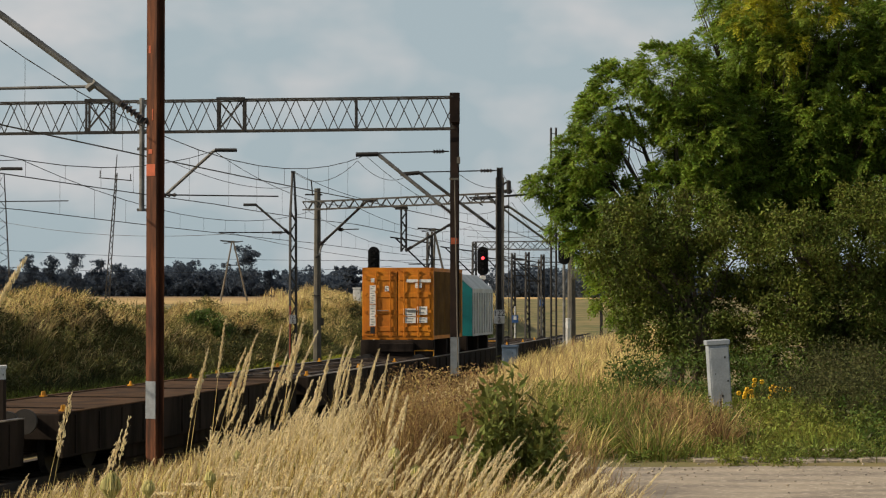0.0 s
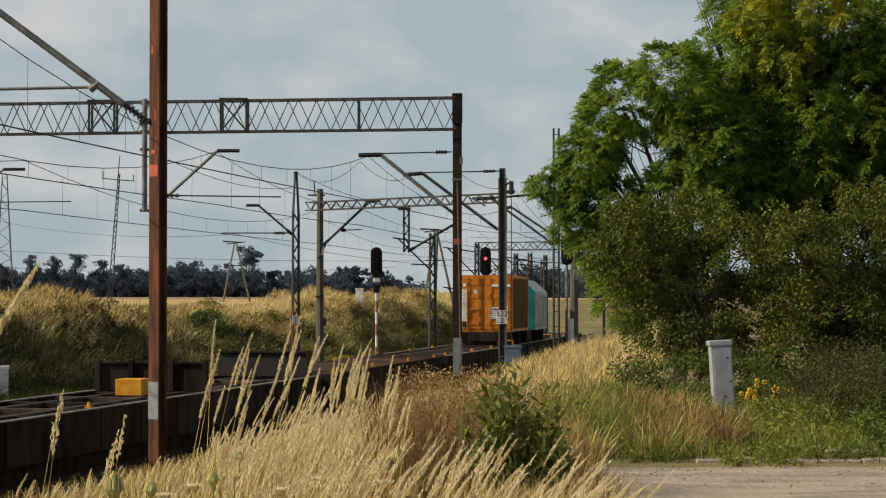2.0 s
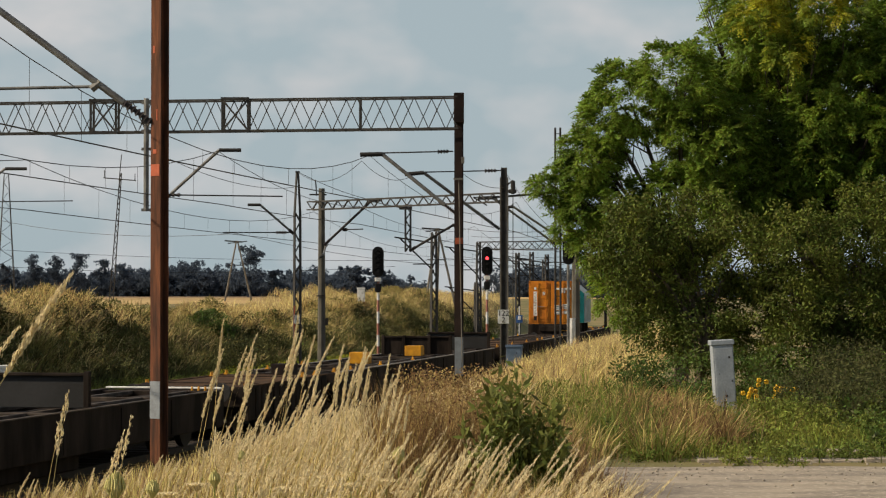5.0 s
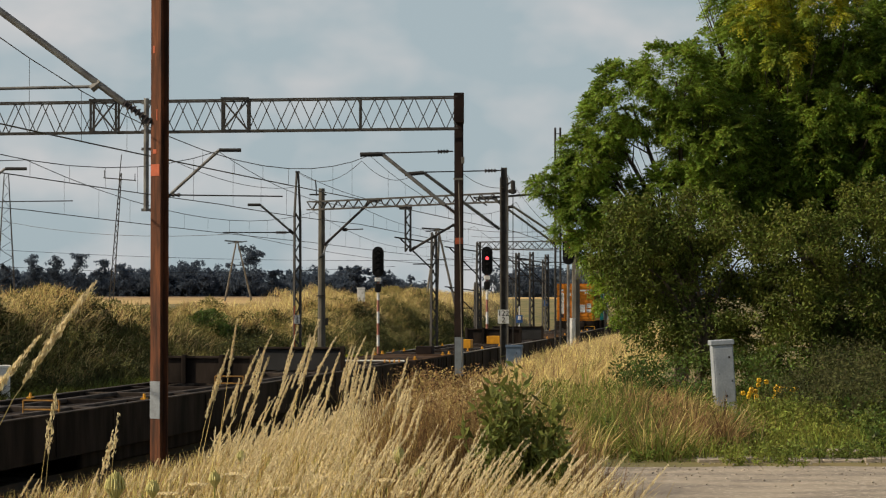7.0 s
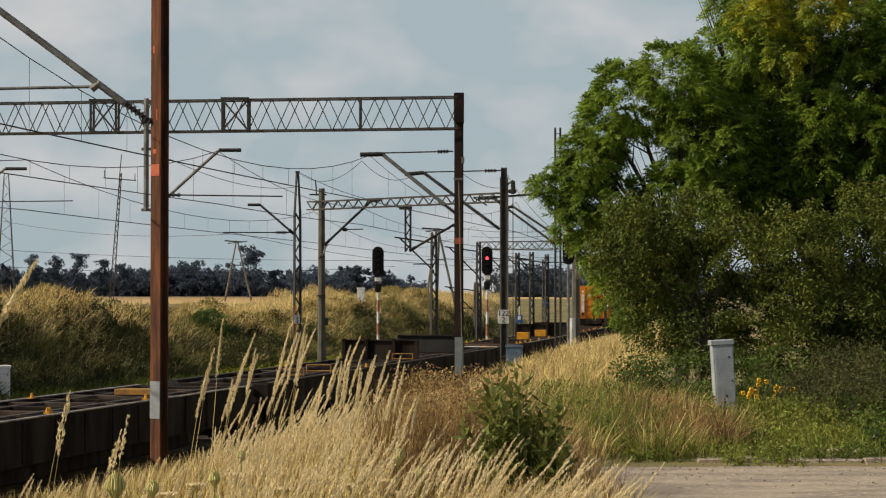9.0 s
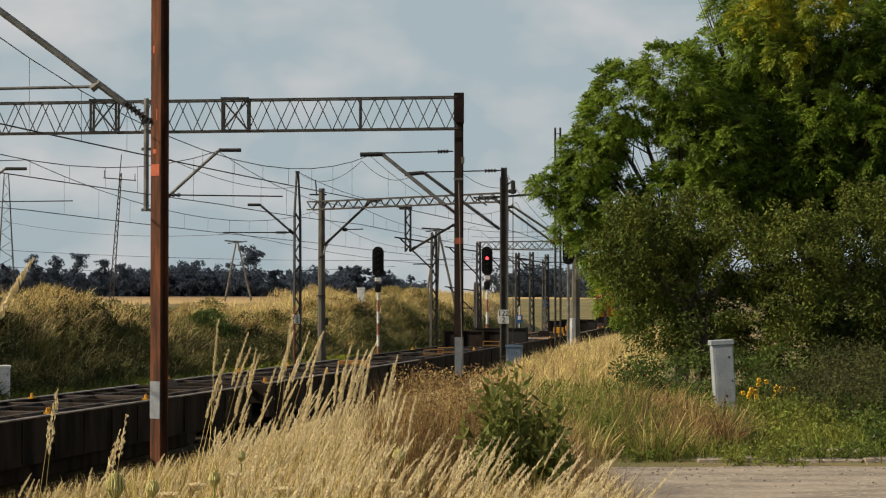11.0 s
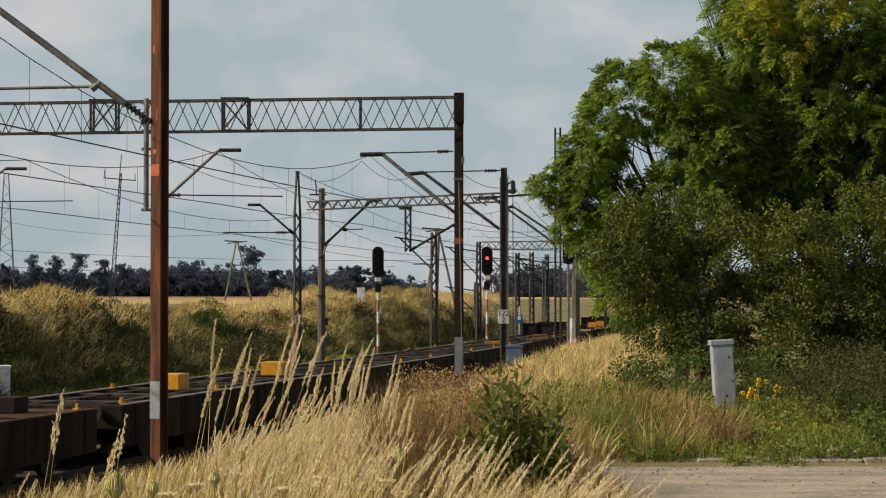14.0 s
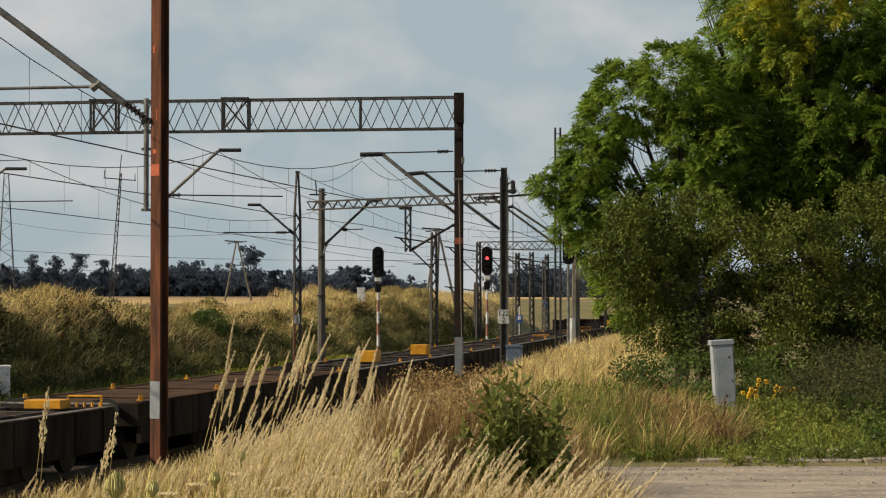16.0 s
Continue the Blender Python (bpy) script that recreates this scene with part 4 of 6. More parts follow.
    for k, yy in enumerate(bulk):
        m = M_PANEL if k == 0 else M_WAGON
        b = part("bulkhead", box(bmesh.new(), 0, yy, DECK + 0.30, 2.46, 0.07, 0.60, bevel=0.01), m, t, "grey steel bulkhead" if k == 0 else "dark steel bulkhead")
        for sx in ((1.2,) if k == 0 else (-1.2, -0.45, 0.45, 1.2)):
            part("bulkhead_post", box(bmesh.new(), sx, yy - 0.06, DECK + 0.33, 0.11, 0.12, 0.68, bevel=0.01), M_WAGON, b)
        part("top_rail", box(bmesh.new(), 0, yy - 0.05, DECK + 0.61, 2.4, 0.1, 0.06, bevel=0.01), M_WAGON, b)
        part("side_wing", box(bmesh.new(), -1.2, yy + 1.2, DECK + 0.24, 0.06, 2.3, 0.46, bevel=0.01), m, b)
    if kind == "rails":
        for yy, m in ((4.4, M_OCHRE), (7.4, M_OCHRE), (18.9, M_OCHRE)):
            bm = bmesh.new()
            for z in (0.05, 0.21):
                rod(bm, (0.58, yy, DECK + z), (1.24, yy, DECK + z), 0.016, seg=6)
            for sx in (0.58, 1.24):
                rod(bm, (sx, yy, DECK - 0.02), (sx, yy, DECK + 0.21), 0.016, seg=6)
            part("grab_rail", bm, m, t, "looped shunter's grab rail")
    if kind == "panel":
        for yy in (8.35, 17.1):
            part("end_stop", box(bmesh.new(), 0.3, yy, DECK + 0.18, 0.56, 0.6, 0.34, bevel=0.012), M_YELLOW, t, "yellow box-shaped stop block")
    return t


def corrugated(x, y0, y1, z0, z1, n, depth):
    """A wall of upright waves in the plane x, with its far side closed."""
    bm = bmesh.new()
    w = (y1 - y0) / n
    ys = [(y0 + i * w + a * w, x + d) for i in range(n) for a, d in ((0, 0), (0.3, 0), (0.5, depth), (0.8, depth))] + [(y1, x)]
    lo, hi = [bm.verts.new((b, a, z0)) for a, b in ys], [bm.verts.new((b, a, z1)) for a, b in ys]
    for i in range(len(ys) - 1):
        bm.faces.new((lo[i], lo[i + 1], hi[i + 1], hi[i]))
    bmesh.ops.solidify(bm, geom=bm.faces[:], thickness=0.01)
    return bm


def orange_container():
    t = thing("freight_container", 0, 0, 0, 0, "orange steel freight container with double doors and white labels", "container", "containers on the train")
    w, h, l = 1.22, 2.42, 6.06
    bm = box(bmesh.new(), 0, l / 2, h / 2, 2 * w - 0.12, l - 0.14, h - 0.12)
    part("body", bm, M_ORANGESHADE, t, "brown-orange corrugated walls with shade in their colour")
    for s in (-1, 1):
        part("side_wall", corrugated(s * (w - 0.052), 0.12, l - 0.12, 0.13, h - 0.12, 22, s * 0.036), M_ORANGESHADE, t, "corrugated side wall in shade-dark orange")
    bm = bmesh.new()
    for s in (-1, 1):
        for y in (0.06, l - 0.06):
            box(bm, s * (w - 0.06), y, h / 2, 0.12, 0.12, h, bevel=0.01)
        for z in (0.07, h - 0.06):
            box(bm, s * (w - 0.05), l / 2, z, 0.08, l, 0.12)
    for y in (0.05, l - 0.05):
        for z in (0.07, h - 0.06):
            box(bm, 0, y, z, 2 * w, 0.1, 0.13)
    part("corner_frame", bm, M_ORANGE, t)
    for s in (-1, 1):
        door = bmesh.new()
        box(door, s * 0.56, -0.012, h / 2, 1.08, 0.05, h - 0.26, bevel=0.008)
        for k in range(4):
            box(door, s * 0.56, -0.045, 0.36 + k * 0.57, 0.98, 0.03, 0.16, bevel=0.01)
        d = part("door", door, M_ORANGE, t)
        for k, x in enumerate((0.24, 0.72)):
            bm = rod(bmesh.new(), (s * x, -0.09, 0.08), (s * x, -0.09, h - 0.08), 0.02, seg=8)
            for z in (0.12, 0.8, 1.6, h - 0.12):
                box(bm, s * x, -0.08, z, 0.09, 0.05, 0.07)
            part("lock_bar", bm, M_ORANGE, d)
        bm = box(bmesh.new(), s * 0.5, -0.1, 0.98, 0.4, 0.025, 0.03)
        part("handle", bm, M_GALV, d)
        for z in (0.3, 0.95, 1.55, 2.1):
            part("hinge", box(bmesh.new(), s * 1.1, -0.04, z, 0.1, 0.06, 0.08), M_ORANGE, d)
    labels = ((-0.85, 1.52, 0.2, 0.62), (-0.85, 0.82, 0.2, 0.72), (-0.85, 2.0, 0.12, 0.14), (0.42, 0.92, 0.42, 0.26), (0.42, 0.66, 0.42, 0.2), (0.85, 0.98, 0.34, 0.28), (0.85, 0.66, 0.34, 0.18),
              (-0.36, 1.72, 0.14, 0.18), (0.72, 1.98, 0.84, 0.1), (0.72, 1.82, 0.22, 0.16), (-0.85, 0.32, 0.16, 0.24))
    for x, z, sx, sz in labels:
        lab = part("label", box(bmesh.new(), x, -0.076, z, sx, 0.006, sz), M_WHITE if z > 0.4 else M_PANEL, t, "white printed label")
        if sz > 0.15 and z > 0.4:
            bm = bmesh.new()
            n = 8 if sz > 0.5 else 2
            for i in range(n):
                box(bm, x + (0.02 if i % 2 else -0.02), -0.081, z - sz / 2 + (i + 0.5) * sz / n, sx * 0.5, 0.004, sz / n * 0.35)
            part("print_bars", bm, M_BLUEBAND, lab)
    return t


def teal_container():
    t = thing("bulk_container", 0, 0, 0, 0, "teal and grey bulk container with sloping roof shoulders", "container", "containers on the train")
    w, h, l = 1.42, 2.3, 5.4
    prof = [(-w, 0.0), (w, 0.0), (w, h - 0.55), (w - 0.62, h), (-w + 0.62, h), (-w, h - 0.55)]
    bm = bmesh.new()
    a = [bm.verts.new((x, 0.06, z)) for x, z in prof]
    b = [bm.verts.new((x, l, z)) for x, z in prof]
    bm.faces.new(a)
    bm.faces.new(b[::-1])
    for i in range(6):
        bm.faces.new((a[i], b[i], b[(i + 1) % 6], a[(i + 1) % 6]))
    bmesh.ops.recalc_face_normals(bm, faces=bm.faces)
    part("body", bm, M_GREYPAINT, t, "pale grey ribbed body")
    bm = bmesh.new()
    a = [bm.verts.new((x * 0.985, 0.0, z * 0.985 + 0.01)) for x, z in prof]
    b = [bm.verts.new((x * 0.985, 0.056, z * 0.985 + 0.01)) for x, z in prof]
    bm.faces.new(a)
    bm.faces.new(b[::-1])
    for i in range(6):
        bm.faces.new((a[i], b[i], b[(i + 1) % 6], a[(i + 1) % 6]))
    bmesh.ops.recalc_face_normals(bm, faces=bm.faces)
    part("end_wall", bm, M_TEAL, t, "teal painted end wall")
    part("stripe", box(bmesh.new(), 0.72, -0.012, 1.0, 0.16, 0.02, 1.1), M_WHITE, t, "white stripe")
    for sx in (-1, 1):
        for i in range(8):
            part("side_post", box(bmesh.new(), sx * (w + 0.02), 0.4 + 0.65 * i, h * 0.37, 0.05, 0.1, h * 0.66, bevel=0.01), M_GREYPAINT, t)
    return t


def on_line(y, lift=0.0, half=9.3):
    """Pose on the line at y, turned along the chord to its far end."""
    dx, dz = track_x(y + 2 * half) - track_x(y), track_z(y + 2 * half) - track_z(y)
    return pose(track_x(y), y, track_z(y) + lift, math.degrees(math.atan(dz / (2 * half))), 0, -math.degrees(math.atan(dx / (2 * half))))


REAR = 71.5                                     # rear end of the loaded wagon at the start
ROW = (("open", 108.7, 90.1), ("load", 90.1, 71.5), ("open", 71.5, 54.0), ("brown", 54.0, 37.0), ("panel", 37.0, 8.0), ("brown", 8.0, -0.5), ("rails", -0.5, -37.5),
       ("open", -37.5, -57.0), ("open", -57.0, -76.4), ("stops", -76.4, -95.9), ("brown", -95.9, -114.4), ("tail", -114.4, -133.0), ("tail", -133.0, -151.6))
masters, TRAIN = {}, []
for kind, front, rear in ROW:
    key = (kind, round(front - rear, 1))
    if key not in masters:
        w = masters[key] = wagon(kind, front - rear)
    else:
        w = copy_thing(masters[key], pose(0, 0, 0))
    TRAIN.append((w, rear, 0.0, (front - rear) / 2))
TRAIN.append((orange_container(), REAR + 0.75, DECK + 0.56, 3.0))
TRAIN.append((teal_container(), REAR + 7.9, DECK + 0.56, 2.7))
LOADED = masters[("load", 18.6)]
for y in (0.6, 3.2, 6.1, 7.9, 10.6, 13.2):
    part("bolster", box(bmesh.new(), 0, y + 0.2, DECK + 0.28, 2.5, 0.3, 0.55, bevel=0.02), M_WAGON, LOADED, "raised dark container bolster")
part("bolster", box(bmesh.new(), 0, 7.0, DECK + 0.3, 1.2, 13.0, 0.3, bevel=0.02), M_WAGON, LOADED)


# ---- plants ----
rng = np.random.default_rng(7)


def blades(x, y, z, h, w, lean, az, curl=0.5):
    """Bent tapering blades: arrays of roots, heights, widths, leans (m at the tip) and lean directions."""
    n = len(x)
    fa = rng.uniform(0, np.pi, n)
    sx, sy = np.cos(fa) * w / 2, np.sin(fa) * w / 2
    lx, ly = np.cos(az) * lean, np.sin(az) * lean
    rows = []
    for u, k in ((0.0, 1.0), (0.45, 0.85), (0.8, 0.5), (1.0, 0.08)):
        b = u ** 1.8
        px, py, pz = x + lx * b, y + ly * b, z + h * (u - curl * 0.25 * u ** 3 * np.minimum(lean / h, 1.0))
        rows.append(np.stack([px - sx * k, py - sy * k, pz], 1))
        rows.append(np.stack([px + sx * k, py + sy * k, pz], 1))
    v = np.stack(rows, 1).reshape(-1, 3)
    base = np.arange(n)[:, None] * 8
    f = np.concatenate([base + np.array([[a, a + 1, a + 3, a + 2]]) for a in (0, 2, 4)], 0)
    return v, f


def spikelets(x, y, z, h, lean, az, count, size, part_h=0.3):
    """Small pointed flakes round the upper part of stalks."""
    n = len(x)
    k = n * count
    i = np.repeat(np.arange(n), count)
    u = 1 - part_h * rng.uniform(0, 1, k) ** 0.9
    b = u ** 1.8
    lx, ly = np.cos(az) * lean, np.sin(az) * lean
    c = np.stack([x[i] + lx[i] * b, y[i] + ly[i] * b, z[i] + h[i] * (u - 0.12 * u ** 3 * np.minimum(lean[i] / h[i], 1))], 1)
    fat = size * (1.1 - 0.75 * np.abs((u - (1 - part_h)) / part_h - 0.4))
    c += rng.normal(0, 1, (k, 3)) * fat[:, None] * 0.75
    d = np.stack([lx[i] / h[i], ly[i] / h[i], np.ones(k)], 1) + rng.normal(0, 0.24, (k, 3))
    d /= np.linalg.norm(d, axis=1)[:, None]
    s = np.cross(d, rng.normal(0, 1, (k, 3)))
    s /= np.linalg.norm(s, axis=1)[:, None]
    ln, wd = fat * 1.9, fat * 0.45
    v = np.stack([c - d * ln[:, None], c + s * wd[:, None], c + d * ln[:, None], c - s * wd[:, None]], 1).reshape(-1, 3)
    return v, np.arange(k * 4).reshape(-1, 4)


def join(*parts):
    vs, fs, o = [], [], 0
    for v, f in parts:
        vs.append(v)
        fs.append(f + o)
        o += len(v)
    return np.concatenate(vs), np.concatenate(fs)


def leaf_cloud(centres, radii, per, size, droop=0.3):
    """Leaves scattered through balls, denser to the outside, on short sprays."""
    i = np.repeat(np.arange(len(centres)), per)
    k = len(i)
    d = rng.normal(0, 1, (k, 3))
    d /= np.linalg.norm(d, axis=1)[:, None]
    r = radii[i] * rng.uniform(0.25, 1.05, k) ** 0.6
    c = centres[i] + d * r[:, None] * np.array([1, 1, 0.8])
    a = d + rng.normal(0, 0.6, (k, 3))
    a[:, 2] -= droop
    a /= np.linalg.norm(a, axis=1)[:, None]
    s = np.cross(a, rng.normal(0, 1, (k, 3)))
    s /= np.linalg.norm(s, axis=1)[:, None]
    ln = size * rng.uniform(0.6, 1.3, k)
    wd = ln * 0.42
    v = np.stack([c - a * ln[:, None], c + s * wd[:, None], c + a * ln[:, None], c - s * wd[:, None]], 1).reshape(-1, 3)
    return v, np.arange(k * 4).reshape(-1, 4)


def fronds(base, along_, length, pairs=5):
    """Arching compound leaves: pairs of leaflets along a drooping stalk and one at its tip."""
    n = len(base)
    d = along_ / np.linalg.norm(along_, axis=1)[:, None]
    up = np.array([0.0, 0.0, 1.0]) + rng.normal(0, 0.35, (n, 3))
    side = np.cross(d, up)
    side /= np.linalg.norm(side, axis=1)[:, None] + 1e-6
    out = []
    for j in range(pairs + 1):
        u = 0.25 + 0.75 * j / pairs
        p = base + d * (length * u)[:, None]
        p[:, 2] -= 0.38 * length * u * u
        tan = d.copy()
        tan[:, 2] -= 0.76 * u
        tan /= np.linalg.norm(tan, axis=1)[:, None]
        ln = length * 0.37 * (1.0 - 0.9 * (u - 0.55) ** 2) * rng.uniform(0.8, 1.15, n)
        for s in ((-1, 1) if j < pairs else (0,)):
            q = side * 0.85 * s + tan * (0.5 if s else 1.0) + rng.normal(0, 0.14, (n, 3))
            q[:, 2] -= 0.22
            q /= np.linalg.norm(q, axis=1)[:, None]
            w = tan if s else side
            wd = (ln * 0.25)[:, None]
            mid = p + q * (ln * 0.5)[:, None]
            out.append(np.stack([p, mid + w * wd, p + q * ln[:, None], mid - w * wd], 1))
    v = np.stack(out, 1).reshape(-1, 3)
    return v, np.arange(len(v)).reshape(-1, 4)


def rosette_crown(lobes, z, density, size):
    """Sprays of fronds at the twig ends over the outer shell of the lobes."""
    base, heading = [], []
    for i, (dx, dy, zz, r) in enumerate(lobes):
        c = np.array([dx, dy, zz - z])
        m = int(density * r * r) + 6
        d = rng.normal(0, 1, (m, 3))
        d /= np.linalg.norm(d, axis=1)[:, None]
        bulge = 1 + 0.2 * np.sin(5.1 * d[:, 0] + i * 1.7) * np.sin(4.3 * d[:, 2] + 2.1 * d[:, 1] + i)
        p = c + d * (r * bulge * rng.uniform(0.55, 1.0, m) ** 0.5)[:, None] * np.array([1, 1, 0.88])
        keep = np.ones(m, bool)
        for k, (ex, ey, ez, er) in enumerate(lobes):
            if k != i:
                keep &= np.linalg.norm(p - np.array([ex, ey, ez - z]), axis=1) > 0.5 * er
        base.append(p[keep])
        heading.append(d[keep])
    p, d = np.concatenate(base), np.concatenate(heading)
    per = 13
    p, d = np.repeat(p, per, 0), np.repeat(d, per, 0)
    n = len(p)
    a = d * 0.6 + rng.normal(0, 0.62, (n, 3)) * np.array([1, 1, 0.6])
    a[:, 2] += 0.2
    return fronds(p + rng.normal(0, 0.035, (n, 3)), a, size * rng.uniform(0.65, 1.25, n))


def tree(x, y, h, lobes, mat, leaf, per, label, trunk=0.16, clumps=26, spray=1.0):
    """Trunk, limbs to each lobe and a crown of clumps. lobes: (dx, dy, z, r) from the foot."""
    z = float(land(x, y)) - 0.1
    t = thing("tree", x, y, z, 0, label, "tree", "trees")
    bm = bmesh.new()
    top = Vector((0.25, 0, h * 0.55))
    rod(bm, (0, 0, 0), top * 0.5 + Vector((0.12, 0, 0)), trunk, trunk * 0.75, 9)
    rod(bm, top * 0.5 + Vector((0.12, 0, 0)), top, trunk * 0.75, trunk * 0.5, 9)
    part("trunk", bm, M_BARK, t, "grey-brown trunk")
    cs, rs = [], []
    for dx, dy, zz, r in lobes:
        limb = bmesh.new()
        e = Vector((dx, dy, zz - z))
        start = top * min(0.95, max(0.35, 0.5 * (zz - z) / h + 0.2))
        mid = start.lerp(e, 0.5) + Vector((0, 0, 0.25))
        rod(limb, start, mid, trunk * 0.45, trunk * 0.3, 6)
        rod(limb, mid, e, trunk * 0.3, trunk * 0.12, 6)
        for k in range(4 if spray != 1 else 7):
            d = Vector(rng.normal(0, 1, 3)).normalized()
            rod(limb, mid.lerp(e, 0.3 + 0.1 * k), e + d * r * 0.85, trunk * 0.12, trunk * 0.03, 4)
        part("limb", limb, M_BARK, t)
        for k in range(0 if spray != 1 else int(clumps * r * r) + 4):
            d = rng.normal(0, 1, 3)
            d /= np.linalg.norm(d)
            q = rng.uniform(0.45, 1.0) ** 0.5 * r * rng.uniform(0.75, 1.12)
            cs.append((dx + d[0] * q, dy + d[1] * q, zz - z + d[2] * q * 0.85))
            rs.append(rng.uniform(0.16, 0.34))
    if spray != 1:
        v, f = rosette_crown(lobes, z, clumps, leaf)
    else:
        v, f = leaf_cloud(np.array(cs), np.array(rs), per, leaf, 0.35)
    sheet("crown", v, f, mat, t)
    return t


def trees():
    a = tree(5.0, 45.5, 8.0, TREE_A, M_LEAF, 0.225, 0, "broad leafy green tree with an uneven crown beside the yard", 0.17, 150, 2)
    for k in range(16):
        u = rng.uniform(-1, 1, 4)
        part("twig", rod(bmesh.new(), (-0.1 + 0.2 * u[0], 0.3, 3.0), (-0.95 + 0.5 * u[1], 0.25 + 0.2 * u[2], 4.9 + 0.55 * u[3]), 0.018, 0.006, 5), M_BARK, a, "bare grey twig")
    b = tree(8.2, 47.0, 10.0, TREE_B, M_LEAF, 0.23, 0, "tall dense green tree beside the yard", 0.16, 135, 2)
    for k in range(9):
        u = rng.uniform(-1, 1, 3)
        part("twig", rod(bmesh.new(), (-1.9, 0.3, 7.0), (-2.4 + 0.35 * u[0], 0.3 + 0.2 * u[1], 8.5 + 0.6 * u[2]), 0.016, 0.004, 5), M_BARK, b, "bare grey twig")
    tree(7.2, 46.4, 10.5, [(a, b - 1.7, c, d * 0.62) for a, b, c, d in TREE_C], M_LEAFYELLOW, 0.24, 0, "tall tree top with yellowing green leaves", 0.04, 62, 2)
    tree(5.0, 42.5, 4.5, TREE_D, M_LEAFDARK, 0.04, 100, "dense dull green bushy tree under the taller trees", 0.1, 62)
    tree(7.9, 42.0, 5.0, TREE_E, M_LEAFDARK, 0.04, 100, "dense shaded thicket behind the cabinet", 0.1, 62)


def strew(n, x0, x1, y0, y1, keep=None):
    x, y = rng.uniform(x0, x1, n), rng.uniform(y0, y1, n)
    if keep is not None:
        m = keep(x, y)
        x, y = x[m], y[m]
    return x, y, land(x, y)


def along(n, o0, o1, y0, y1, keep=None):
    """Random spots between two offsets from the line."""
    y = rng.uniform(y0, y1, n)
    x = track_x(y) + rng.uniform(o0, o1, n)
    if keep is not None:
        m = keep(x, y)
        x, y = x[m], y[m]
    return x, y, land(x, y)


def off(x, y):
    return x - track_x(np.minimum(y, 200))


def grass(name, label, x, y, z, h0, h1, w, lean, az, spread, mat, curl=0.5):
    n = len(x)
    h = rng.uniform(h0, h1, n)
    v, f = blades(x, y, z - 0.03, h, w * rng.uniform(0.6, 1.3, n), h * lean * rng.uniform(0.2, 1.2, n), az + rng.normal(0, spread, n), curl)
    return tagged(sheet(name, v, f, mat), label, "grass", kind="stuff")


def tussocks(name, label, x, y, z, per, radius, h0, h1, w, mat, fan=0.7):
    """Clumps of blades that fan out from common roots."""
    n = len(x)
    i = np.repeat(np.arange(n), per)
    k = len(i)
    a = rng.uniform(0, 6.28, k)
    r = radius * np.sqrt(rng.uniform(0, 1, k))
    big = rng.uniform(0.6, 1.2, n)[i]
    h = rng.uniform(h0, h1, k) * big * (1.1 - 0.5 * (r / radius) ** 2)
    wind = h * rng.normal(0.18, 0.22, k)
    lx, ly = np.cos(a) * h * fan * r / radius + wind, np.sin(a) * h * fan * r / radius
    v, f = blades(x[i] + np.cos(a) * r * 0.6, y[i] + np.sin(a) * r * 0.6, z[i] - 0.04, h, w * rng.uniform(0.6, 1.3, k), np.hypot(lx, ly), np.arctan2(ly, lx))
    return tagged(sheet(name, v, f, mat), label, "grass", kind="stuff")


def seeded(name, label, x, y, z, h0, h1, lean, az, spread, size, count, stem=0.006, part_h=0.3):
    n = len(x)
    h = rng.uniform(h0, h1, n)
    ln, a = h * lean * rng.uniform(0.4, 1.3, n), az + rng.normal(0, spread, n)
    v, f = join(blades(x, y, z, h, np.full(n, stem), ln, a), spikelets(x, y, z, h, ln, a, count, size, part_h))
    return tagged(sheet(name, v, f, M_PLUME), label, "grass", kind="stuff")


